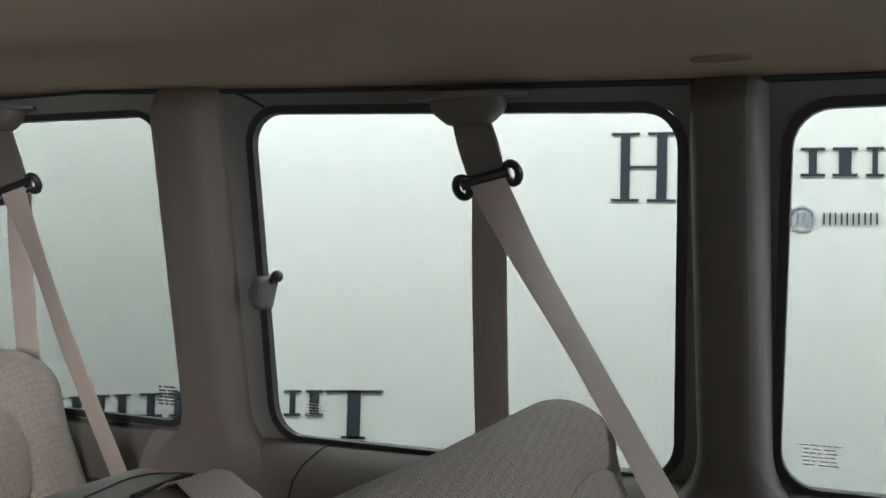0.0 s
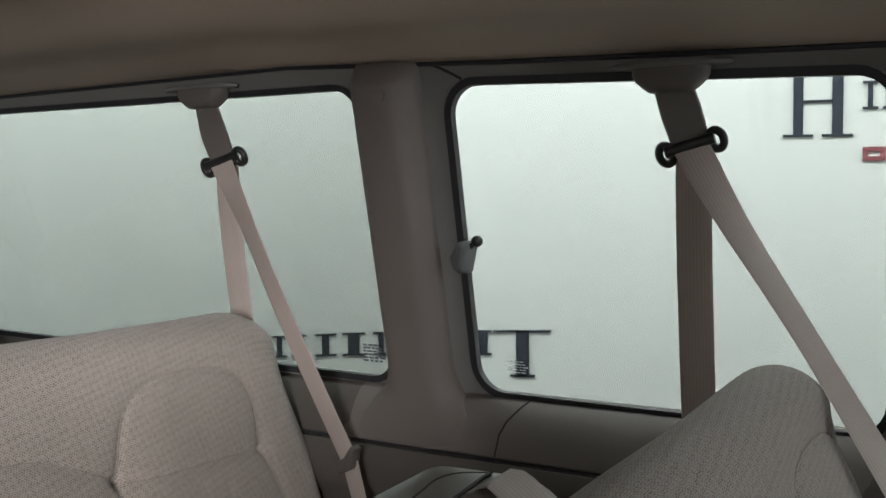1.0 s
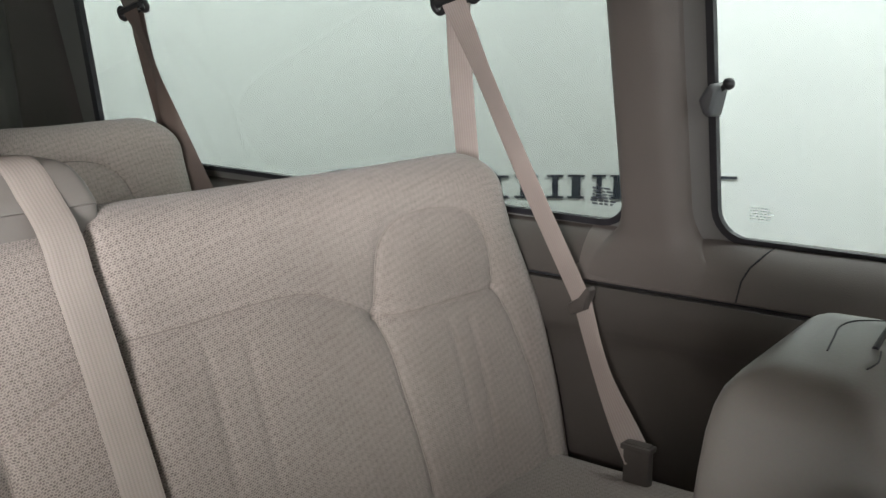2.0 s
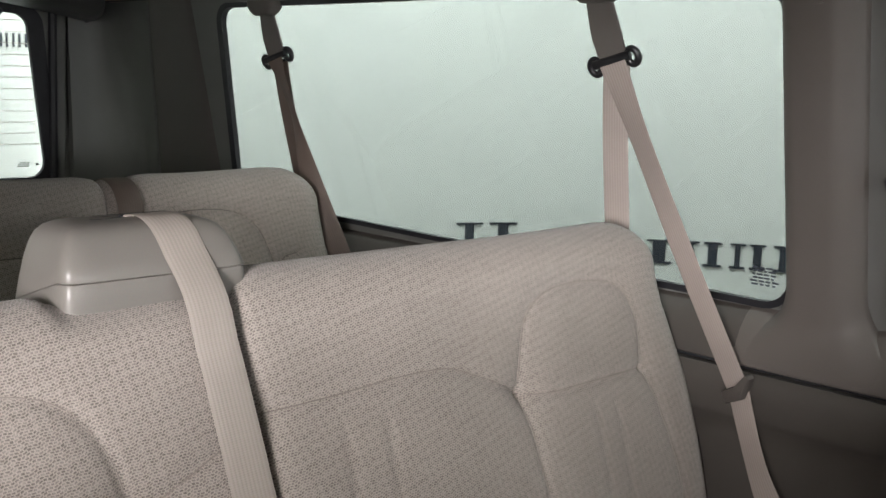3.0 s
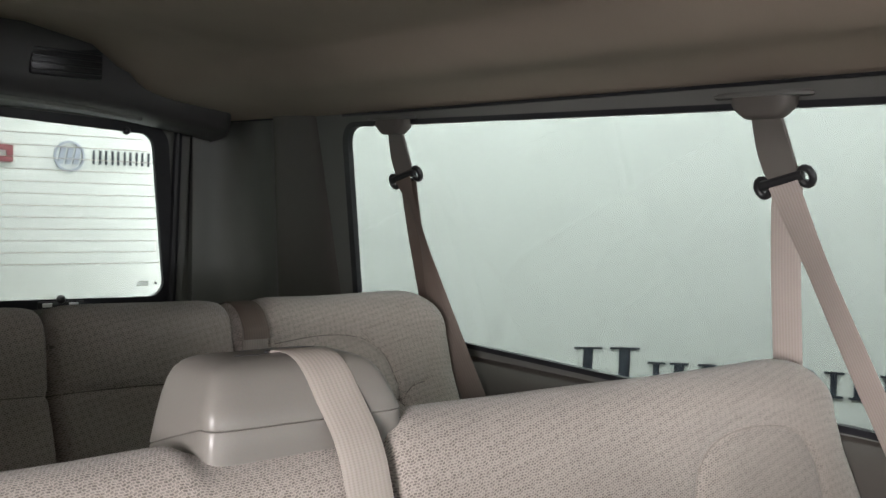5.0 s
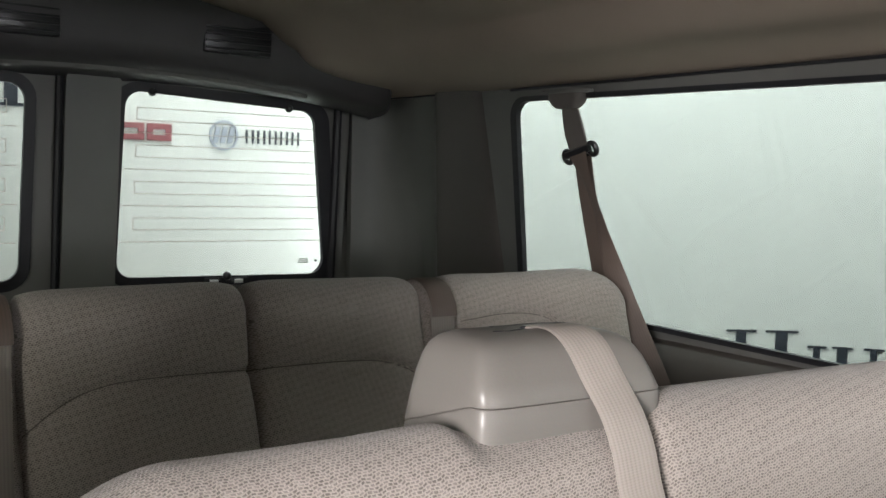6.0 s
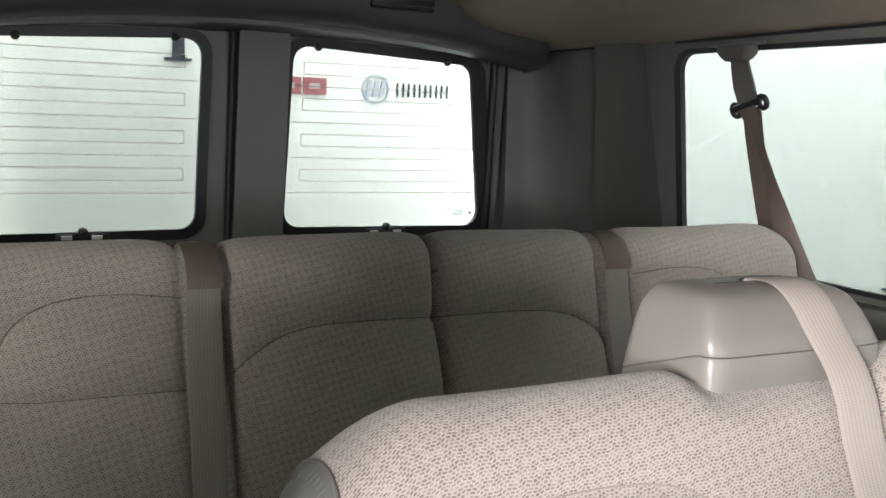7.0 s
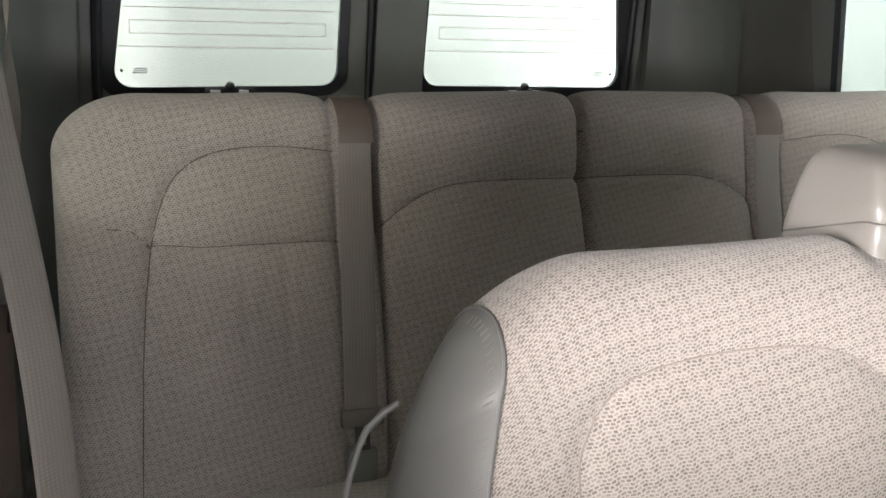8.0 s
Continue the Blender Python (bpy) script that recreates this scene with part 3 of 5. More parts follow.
side_panel("wall_driver_sill", "beige-brown plastic window sill below the side windows", SILL, 1, (-0.925, -0.4, 0.6, 2.2), M_TRIM_SILL)
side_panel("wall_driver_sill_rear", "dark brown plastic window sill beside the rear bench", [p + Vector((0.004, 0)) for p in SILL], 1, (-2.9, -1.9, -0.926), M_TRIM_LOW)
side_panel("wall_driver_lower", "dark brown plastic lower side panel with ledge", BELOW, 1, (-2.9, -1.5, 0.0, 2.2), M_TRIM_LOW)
side_panel("wall_passenger_sill", "beige-brown plastic sill behind the door", SILL, -1, (-2.9, -2.0, -0.755), M_TRIM)
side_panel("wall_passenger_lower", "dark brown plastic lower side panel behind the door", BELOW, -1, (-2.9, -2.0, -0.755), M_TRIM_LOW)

# passenger side: trim behind and ahead of the open side door, its unseen edges set to shade the benches
bm = bmesh.new()
PW = [(-2.405, 0.836), (-1.30, 0.836), (-1.298, 1.300), (-2.320, 1.303)]
slab(bm, [(-2.60, 0.80), (-0.755, 0.80), (-0.755, 1.345), (-2.60, 1.345)], [rounded(grow(PW, 0.0122), 0.057)], on_glass_p, -0.012, 0.012)
tagged(part("wall_passenger_side", bm, M_TRIM_GREY), "grey-beige plastic side trim behind the open door", "van wall", kind="structure")
window("window_4", "dark tinted rear side window on the door side", PW, on_glass_p, M_GLASS_DARK, shade=True)
# unseen panel, closed and pulled back to shade the first bench and belt
bm = bmesh.new()
slab(bm, [(0.14, 0.0), (2.2, 0.0), (2.2, 1.345), (0.14, 1.345)], [], on_glass_p, -0.04, 0.012)
tagged(part("wall_passenger_front", bm, M_TRIM_GREY), "plain unseen front panel without its window, shading the first bench", "van wall", kind="structure")

# unseen panel added to keep low side light off the benches
bm = bmesh.new()
slab(bm, [(-0.755, 0.0), (0.14, 0.0), (0.14, 0.875), (-0.755, 0.875)], [], on_glass_p, -0.04, 0.012)
tagged(part("door_shade_panel", bm, M_TRIM_GREY), "plain unseen panel added to shade the lower cabin", "van wall", kind="structure")

# front end: unseen firewall, its windscreen opening cut high to shade the benches' lower parts
bm = bmesh.new()
slab(bm, [(-0.98, 0.0), (0.98, 0.0), (0.84, 1.36), (-0.84, 1.36)], [rounded([(-0.80, 0.98), (0.80, 0.98), (0.72, 1.27), (-0.72, 1.27)], 0.06)],
     lambda u, v, d: (2.2 + d, u, v), 0.0, 0.05)
tagged(part("wall_front", bm, M_TRIM_DARK, smooth=0), "plain unseen front wall with its windscreen opening cut high for shade", "van wall", kind="structure")

# floor, ceiling, outer skin of the roof
plain_box("floor", -3.03, 2.2, -0.96, 0.96, -0.05, 0.0, M_CARPET, "dark brown carpeted van floor", "floor")

MAIN = [(0.845, 1.338), (0.828, 1.331), (0.80, 1.337), (0.745, 1.350), (0.70, 1.357), (0.655, 1.358), (0.60, 1.355), (0.57, 1.356), (0.535, 1.366), (0.505, 1.382), (0.488, 1.394), (0.475, 1.405), (0.462, 1.411), (0.43, 1.414), (0.36, 1.418), (0.20, 1.426), (0.0, 1.429)]
REARSEC = [(0.845, 1.338), (0.828, 1.331), (0.80, 1.336), (0.745, 1.345), (0.70, 1.350), (0.655, 1.354), (0.60, 1.361), (0.57, 1.366), (0.535, 1.374), (0.505, 1.384), (0.485, 1.394), (0.468, 1.404), (0.45, 1.417), (0.43, 1.430), (0.36, 1.475), (0.20, 1.505), (0.0, 1.51)]
bm = bmesh.new()
secs = []
for x, k in [(2.2, 0), (1.0, 0), (0.3, 0), (0.1, 0), (-0.06, 0), (-0.25, 0), (-0.42, 0), (-0.6, 0), (-0.8, 0), (-1.0, 0), (-1.2, 0), (-1.9, 0)] + [(-1.9 - 0.05 * i, (3 * (i / 12) ** 2 - 2 * (i / 12) ** 3)) for i in range(1, 13)] + [(-2.95, 1)]:
    half = [(a[0], a[1] * (1 - k) + b[1] * k) for a, b in zip(MAIN, REARSEC)]
    half = [(y, z + rail_z(x) - 1.338) for y, z in half]
    full = half + [(-y, z) for y, z in half[-2::-1]]
    secs.append([(x, y, z) for y, z in full] + [(x, -0.845, 1.56), (x, 0.845, 1.56)])
sweep(bm, secs, closed=True)
tagged(part("ceiling", bm, M_LINER, smooth=50), "beige fabric headliner with a curved edge", "ceiling", kind="structure")
plain_box("roof_skin", -3.02, 2.25, -0.93, 0.93, 1.565, 1.60, M_PAINT, "painted outer roof of the van", "roof")

# rear corners: moulded trim from the side window round to the rear door
CORNER = [(-2.425, 0.905), (-2.43, 0.885), (-2.445, 0.868), (-2.50, 0.858), (-2.58, 0.852), (-2.605, 0.853), (-2.622, 0.862), (-2.64, 0.867), (-2.72, 0.866), (-2.80, 0.862),
          (-2.855, 0.848), (-2.888, 0.822), (-2.905, 0.79), (-2.912, 0.752), (-2.915, 0.735)]


def corner_trim(name, s):
    """Two panels: the cover beside the side window and the one round the corner to the door."""
    line = [tuple(p[:2]) for p in spline([(*p, 0.0) for p in CORNER], 0.01)]
    cut = min(range(len(line)), key=lambda i: abs(line[i][0] + 2.612))
    made = []
    for run, material in ((line[cut:], M_TRIM_DARK), (line[:cut] + [(line[cut][0] + 0.001, line[cut][1])], M_TRIM_REAR)):
        bm = bmesh.new()
        ring = thick(run, 0.03)
        if ring[-1].y < run[0][1]:
            ring = thick(run, -0.03)
        secs = []
        for i in range(9):
            z = 0.0 + 1.362 * i / 8
            lean = SLOPE * (1.1 - max(z, 0.8))
            shear = 0.25 * (1.34 - max(z, 0.8))
            secs.append([(p[0] - shear * float(np.interp(p[0], (-2.86, -2.66, -2.53, -2.43), (0, 1, 1, 0))), s * (p[1] + lean * min(1, max(0, (p[0] + 2.93) / 0.2))), z) for p in ring])
        sweep(bm, secs, closed=True)
        if not made:
            made.append(tagged(part(name, bm, material, smooth=60), "dark grey moulded rear corner trim", "pillar", kind="structure"))
        else:
            part("side_cover", bm, material, made[0], "dark brown plastic cover beside the window", smooth=60)
    return made[0]


corner_trim("pillar_rear_driver", 1)
corner_trim("pillar_rear_passenger", -1)
for s, nm in ((1, "rear_jamb_driver"), (-1, "rear_jamb_passenger")):
    plain_box(nm, -3.03, -2.960, min(s * 0.718, s * 0.98), max(s * 0.718, s * 0.98), 0.0, 1.36, M_TRIM_DARK, "dark rear door jamb", "pillar")
    plain_box("quarter_skin" + nm[9:], -2.99, -2.60, min(s * 0.955, s * 0.985), max(s * 0.955, s * 0.985), 0.0, 1.56, M_PAINT, "painted rear quarter of the van", "van wall")
plain_box("rear_lintel", -3.02, -2.945, -0.74, 0.74, 1.348, 1.56, M_PAINT, "painted sheet above the rear doors", "van wall")


def rear_door(name, s, corners):
    """One of the two rear doors: painted inner sheet, trim strips, window with heater wires and a latch."""
    d = tagged(new(name), "closed rear door with heated window and dark trim", "door", kind="structure")
    edge = [(0.012 * s, 0.02), (0.738 * s, 0.02), (0.725 * s, 1.345), (0.012 * s, 1.345)]
    cs = [(y * s, z) for y, z in corners]
    wide = [(y + s * 0.016 * (abs(y) > 0.4), z) for y, z in grow(cs, 0.025)]
    bm = bmesh.new()
    slab(bm, edge, [rounded(grow(wide, 0.0002), 0.06)], on_back, -0.03, 0.010)
    part("door_sheet", bm, M_TRIM_GREY, d)
    bm = bmesh.new()
    slab(bm, rounded(wide, 0.06), [rounded(cs, 0.04)], on_back, 0.002, 0.016)
    part("window_seal", bm, M_RUBBER, d)
    bm = bmesh.new()
    slab(bm, rounded(grow(cs, 0.012), 0.045), [], on_back, -0.004, 0.001)
    pane = part("pane", bm, M_GLASS_REAR, d, smooth=0)
    pane.visible_shadow = False
    # heater wires: nested hairpin loops across the pane
    y0, y1 = sorted((corners[0][0] * s, corners[1][0] * s))
    for i in range(12):
        z, lone = 0.953 + 0.0302 * i, i % 3 == 0
        a, b = (y0 + 0.006, y1 - 0.006) if lone else (y0 + 0.042, y1 - 0.03)
        bm = bmesh.new()
        slab(bm, [(a, z - 0.0008), (b, z - 0.0008), (b, z + 0.0008), (a, z + 0.0008)], [], on_back, 0.0012, 0.0018)
        part("heater_wire", bm, M_WIRE, pane, smooth=0)
        if i % 3 == 1:
            for e in (a, b):
                bm = bmesh.new()
                slab(bm, [(e - 0.0008, z), (e + 0.0008, z), (e + 0.0008, z + 0.0302), (e - 0.0008, z + 0.0302)], [], on_back, 0.0012, 0.0018)
                part("heater_wire", bm, M_WIRE, pane, smooth=0)
    # bumpers on the upper edge, a catch on the lower one
    for y in (corners[3][0] + 0.065, corners[2][0] - 0.072):
        bm = bmesh.new()
        bmesh.ops.create_uvsphere(bm, u_segments=10, v_segments=6, radius=0.011)
        bmesh.ops.transform(bm, matrix=Matrix.Translation(on_back(y * s, float(np.interp(y, (corners[3][0], corners[2][0]), (corners[3][1], corners[2][1]))) + 0.002, 0.012)), verts=bm.verts)
        part("stop_bumper", bm, M_BLACK, d)
    yc = 0.390 * s
    c = on_back(yc, 0.856, 0.0)
    bm = bmesh.new()
    box(bm, c[0] - 0.004, c[0] + 0.020, yc - 0.06, yc + 0.06, 0.838, 0.858, 0.003)
    catch = part("window_catch", bm, M_BLACK, d)
    bm = bmesh.new()
    bmesh.ops.create_uvsphere(bm, u_segments=12, v_segments=8, radius=0.012)
    bmesh.ops.transform(bm, matrix=Matrix.Translation((c[0] + 0.018, yc, 0.862)), verts=bm.verts)
    part("catch_knob", bm, M_BLACK, catch)
    # pale blocks stand for bright glass showing through gaps at the catch
    for e in (-0.036, 0.032):
        bm = bmesh.new()
        box(bm, c[0] + 0.019, c[0] + 0.023, yc + e - 0.012, yc + e + 0.012, 0.843, 0.853, 0.001)
        part("catch_gap", bm, M_CATCH_GAP, catch, "pale block standing for bright glass beside the catch")
    bm = bmesh.new()
    bmesh.ops.create_uvsphere(bm, u_segments=8, v_segments=5, radius=0.004)
    bmesh.ops.transform(bm, matrix=Matrix.Translation(on_back((corners[1][0] - 0.022) * s, 0.896, 0.003)), verts=bm.verts)
    part("glass_dot", bm, M_BLACK, pane)
    for i in range(3):
        bm = bmesh.new()
        a = (corners[1][0] - 0.062) * s
        z = 0.890 + 0.005 * i
        slab(bm, [(a - 0.016 + 0.003 * i, z), (a + 0.018, z), (a + 0.018, z + 0.0025), (a - 0.016 + 0.003 * i, z + 0.0025)], [], on_back, 0.0012, 0.0018)
        part("etched_bar", bm, M_FROST, pane, smooth=0)
    return d


door_1 = rear_door("door_1", 1, R1)
door_2 = rear_door("door_2", -1, R2)
# the driver-side door's overlap strip down the middle, and a bright seal beside it
bm = bmesh.new()
slab(bm, rounded([(-0.034, 0.02), (0.094, 0.02), (0.094, 1.352), (-0.034, 1.352)], 0.012), [], on_back, 0.012, 0.034)
part("overlap_strip", bm, M_TRIM_DARK, door_1, "dark plastic overlap strip")
bm = bmesh.new()
tube(bm, [on_back(-0.046, z, 0.022) for z in (0.02, 0.5, 1.0, 1.345)], 0.009)
part("weather_seal", bm, M_RUBBER, door_1)
for s, d in ((1, door_1), (-1, door_2)):
    bm = bmesh.new()
    tube(bm, [on_back(s * (0.712 - 0.02 * z), z, 0.016) for z in (0.02, 0.5, 0.9, 1.34)], 0.012)
    part("weather_seal", bm, M_RUBBER, d)

# overhead unit above the rear doors: dark moulding with a pale lower lip and two vents
hd = thing("rear_overhead_unit", "dark plastic overhead unit above the rear doors with vents", "air unit", (-2.8, 0, 1.36), kind="structure")
bm = bmesh.new()
PROF = [(-2.945, 1.338), (-2.86, 1.346), (-2.79, 1.352), (-2.752, 1.362), (-2.735, 1.380), (-2.730, 1.41), (-2.715, 1.47), (-2.70, 1.52), (-2.94, 1.52)]
secs = []
for y in [-0.775, -0.765, -0.74, -0.62] + [-0.5 + 0.1 * i for i in range(11)] + [0.62, 0.74, 0.765, 0.775]:
    k = 0.55 if abs(y) > 0.77 else (0.85 if abs(y) > 0.75 else 1.0)
    bow = 0.03 * (1 - (y / 0.775) ** 2)
    secs.append([(-2.945 + (x + 2.945) * k + (bow if x > -2.94 else 0) + 2.8, y, z - 1.352 - 0.066 * (y / 0.775) ** 2 * (x > -2.94) * (z < 1.45)) for x, z in PROF])
sweep(bm, secs, closed=True)
part("unit_shell", bm, M_HEADER, hd, smooth=50)
for y in (-0.177, 0.306, -0.66):
    bm = bmesh.new()
    box(bm, 0.080, 0.108, y - 0.084, y + 0.084, 0.048, 0.124, 0.006)
    v = part("vent", bm, M_BLACK, hd, "black louvred vent")
    for i in range(4):
        bm = bmesh.new()
        box(bm, 0.106, 0.112, y - 0.08, y + 0.08, 0.058 + 0.0155 * i, 0.063 + 0.0155 * i, 0.001)
        part("louvre", bm, M_BLACK, v)
bm = bmesh.new()
tube(bm, [(-2.79 + 2.8 + 0.03 * (1 - (y / 0.775) ** 2), y, 0.002 - 0.066 * (y / 0.775) ** 2) for y in [-0.64 + 0.058 * i for i in range(21)]], 0.0105)
part("lower_lip", bm, M_LIP, hd, "pale grey lower lip")

# small trim: screw cap on the middle pillar, joint below the middle window, joint beside the roof rail, coat-hook recess in the headliner
cap = thing("screw_cap", "round beige screw cap on the middle pillar", "screw cap", (-0.790, side_y(1.292) - 0.0575, 1.292))
bm = bmesh.new()
sweep(bm, [[(r * math.cos(w), h, r * math.sin(w)) for w in [2 * math.pi * i / 20 for i in range(20)]] for r, h in ((0.0125, 0.004), (0.0125, 0.0002), (0.0108, -0.0006), (0.004, -0.0008))], closed=True)
part("cap_disc", bm, M_TRIM_SILL, cap)


def joint_line(name, pts, r=0.0016):
    bm = bmesh.new()
    tube(bm, pts, r, 6)
    return tagged(part(name, bm, M_RUBBER), "thin dark joint between trim panels", "trim", kind="structure")


bm = bmesh.new()
ell = [(0.034 * math.cos(w), 0.007 * math.sin(w)) for w in [2 * math.pi * i / 24 for i in range(24)]]
sweep(bm, [[(-0.004 + a * k, 0.767 + b * k, 1.3262 - 0.24 * b * k - h) for a, b in ell] for k, h in ((1.0, -0.004), (1.0, 0.0012), (0.85, 0.0018), (0.6, 0.0002))], closed=True)
tagged(part("liner_plug", bm, M_LINER_DARK), "small brown oval plug in the headliner", "trim plug", kind="structure")
joint_line("trim_joint_sill", [(-0.600, 0.9365, 0.8185), (-0.611, 0.9155, 0.8065), (-0.628, 0.8985, 0.7855), (-0.636, 0.8885, 0.7655), (-0.640, 0.8805, 0.7325)])
joint_line("trim_joint_ledge", [(x, 0.8835, 0.7285) for x in (-2.3, -1.5, -0.7, 0.6)], 0.002)
joint_line("trim_joint_window", [on_glass(u, v, 0.0132) for u, v in ((-0.712, 1.3355), (-0.698, 1.330), (-0.681, 1.3215), (-0.664, 1.3125))], 0.0022)
joint_line("roof_rail_joint", [(x, 0.8235, rail_z(x) - 0.0085) for x in (-2.32, -1.5, -1.2, -1.0, -0.6, -0.06, 0.3, 1.0)], 0.0042)
joint_line("corner_joint_driver", [(-2.58 - 0.07 * i, 0.815 - 0.003 * i, 1.3455) for i in range(6)], 0.002)

# ---- benches ----


def polyline_distance(py, pz, line):
    """The distance of each point to a 2D line of points."""
    best = np.full(py.shape, 9.0)
    for (a, b), (c, d) in zip(line, line[1:]):
        l2 = (c - a) ** 2 + (d - b) ** 2 + 1e-12
        t = np.clip(((py - a) * (c - a) + (pz - b) * (d - b)) / l2, 0, 1)
        best = np.minimum(best, np.hypot(py - a - t * (c - a), pz - b - t * (d - b)))
    return best


def back_profile(height, recline, depth, r_top, s_step=0.006, foot=0.30):
    """The backrest's side outline: up the front, over the rounded top and down the rear. Points, outward normals and the height of each."""
    k = math.tan(recline)
    pts = []
    z = foot
    while z < height - r_top:
        belly = 0.016 * math.sin(math.pi * min(1, max(0, (z - 0.40) / 0.42)))
        pts.append((k * (height - z) + belly, z))
        z += s_step
    x0 = k * r_top
    n = int(math.pi * depth / 2 / s_step)
    for i in range(n + 1):
        w = math.pi * i / n
        pts.append((x0 - depth / 2 + depth / 2 * math.cos(w), height - r_top + r_top * math.sin(w)))
    z = height - r_top - 0.03
    while z > foot:
        pts.append((k * (height - z) - depth * (1 + 0.25 * (height - z)), z))
        z -= 0.03
    p = np.array(pts)
    d = np.gradient(p, axis=0)
    nrm = np.stack([d[:, 1], -d[:, 0]], 1)
    return p, nrm / np.linalg.norm(nrm, axis=1)[:, None]


def backrest(parent, y0, y1, height, recline, depth, seams, splits, r_end=0.075, material=None, step=0.0055, creases=(), notch=None, cover_to=None, sunk=0.0045, thread=None):
    """A padded backrest between y0 and y1 (its origin: the front of its crest). seams: sewn lines (y, z) on the front; splits: deep upright gaps (y, lowest z)."""
    p, nrm = back_profile(height, recline, depth, 0.055)
    turn = r_end * (1 - np.cos(np.linspace(0, math.pi / 2, 22)))
    ys = np.concatenate([y0 + turn[:-1], np.linspace(y0 + r_end, y1 - r_end, int((y1 - y0 - 2 * r_end) / step) + 1), (y1 - turn[:-1])[::-1]])
    ny = len(ys)
    crest = int(np.argmax(p[:, 1]))
    Y, I = np.meshgrid(ys, np.arange(len(p)), indexing="ij")
    Z, X = p[I, 1], p[I, 0]
    front = I <= crest
    d_end = np.minimum(Y - y0, y1 - Y)
    q = np.clip(1 - d_end / r_end, 0, 1)
    e = 1 - np.sqrt(np.clip(1 - q ** 2, 0, 1))
    arc = np.concatenate([[0], np.cumsum(np.hypot(*np.diff(p, axis=0).T))])
    disp = np.zeros_like(Y)
    zz = np.where(front, Z, 9.0)
    for line in seams:
        dist = polyline_distance(Y, zz, line)
        disp -= sunk * np.exp(-(dist / 0.0055) ** 2) + 0.0045 * np.exp(-(dist / 0.030) ** 1.5)
    for line in creases:
        dist = polyline_distance(Y, zz, line)
        disp -= 0.0022 * np.exp(-(dist / 0.007) ** 2)
    for y, low, deep in splits:
        g = np.abs(Y - y)
        on = (Z > low) & (I < crest + 14)
        disp -= np.where(on, deep * np.exp(-(g / 0.0055) ** 2) + 0.008 * np.exp(-(g / 0.025) ** 1.6), 0)
    soft = np.array([[noise.noise((y * 5, a * 5, height * 7)) for a in arc] for y in ys[::6]])
    soft = np.repeat(soft, 6, axis=0)[:ny]
    ker = np.ones(13) / 13
    soft = np.apply_along_axis(lambda v: np.convolve(np.pad(v, 6, mode="edge"), ker, "valid"), 0, soft)
    disp += 0.004 * soft
    qx = np.clip(1 - d_end / min(0.062, r_end), 0, 1)
    ex = 1 - np.sqrt(np.clip(1 - qx ** 2, 0, 1))
    if cover_to is not None:
        # the end cover turns the corner close to its seam and then runs nearly flat
        qc = np.clip((cover_to + 0.004 - Y) / (cover_to + 0.004 - y0), 0, 1)
        ex = np.where(Y < (y0 + y1) / 2, 0.62 * qc * qc / (qc + 0.10) * 1.1 + 0.32 * (1 - np.sqrt(1 - qc ** 2)), ex)
    X = X + nrm[I, 0] * (disp - ex * depth * 0.47)
    Z = Z + nrm[I, 1] * disp
    Z = Z - e * r_end * 0.72 * np.clip((Z - height + 0.25) / 0.25, 0, 1)
    if cover_to is not None:
        Z = Z - 0.008 * np.clip(((y0 + y1) / 2 - 0.15 - Y) / 0.28, 0, 1) * np.clip((Z - height + 0.25) / 0.25, 0, 1)
        Z = Z - np.where(Y < (y0 + y1) / 2, e, 0) * 0.075 * np.clip((Z - height + 0.45) / 0.40, 0, 1)
    if notch:
        a, b, depth_n = notch
        edge = 1 / (1 + np.exp(-(Y - a) / 0.005)) / (1 + np.exp((Y - b) / 0.004))
        Z = Z - depth_n * edge * np.clip((Z - height + 0.045) / 0.035, 0, 1)
    if cover_to is not None:
        # the covered end leans outwards towards its foot
        Y = Y - 0.25 * np.clip(height - 0.010 - Z, 0, 0.22) * np.clip((cover_to + 0.23 - Y) / 0.20, 0, 1)
    top_x = p[crest, 0]
    co = np.stack([X - top_x, Y, Z], -1).reshape(-1, 3)
    m = len(p)
    idx = np.arange(ny * m).reshape(ny, m)
    quads = np.stack([idx[:-1, :-1], idx[1:, :-1], idx[1:, 1:], idx[:-1, 1:]], -1).reshape(-1, 4)
    ends = [list(map(int, idx[0, ::-1])), list(map(int, idx[-1]))]
    flat = np.stack([Y, np.broadcast_to(arc[I], Y.shape)], -1).reshape(-1, 2)

    def sheet(name, faces, mtl, label):
        me = bpy.data.meshes.new(name)
        used = np.unique(np.concatenate([np.array(f) for f in faces]))
        back = np.zeros(len(co), dtype=np.int64)
        back[used] = np.arange(len(used))
        me.from_pydata(co[used].tolist(), [], [back[np.array(f)].tolist() for f in faces])
        uv = me.uv_layers.new(name="UVMap")
        loops = np.zeros(len(me.loops), dtype=np.int32)
        me.loops.foreach_get("vertex_index", loops)
        uv.data.foreach_set("uv", flat[used][loops].astype(np.float32).ravel())
        me.update()
        me.shade_smooth()
        me.set_sharp_from_angle(angle=radians(70))
        return link_mesh(name, me, mtl, parent, label)

    # sewn thread lines along the seams, sunk into the grooves
    grid = co.reshape(ny, m, 3)

    def on_cloth(y, z):
        f = np.interp(z, p[:crest, 1], np.arange(crest))
        g = float(np.interp(y, ys, np.arange(ny)))
        i, j = min(int(f), crest - 2), min(max(int(g), 0), ny - 2)
        u, v = f - i, g - j
        return Vector(grid[j, i] * (1 - u) * (1 - v) + grid[j, i + 1] * u * (1 - v) + grid[j + 1, i] * (1 - u) * v + grid[j + 1, i + 1] * u * v)

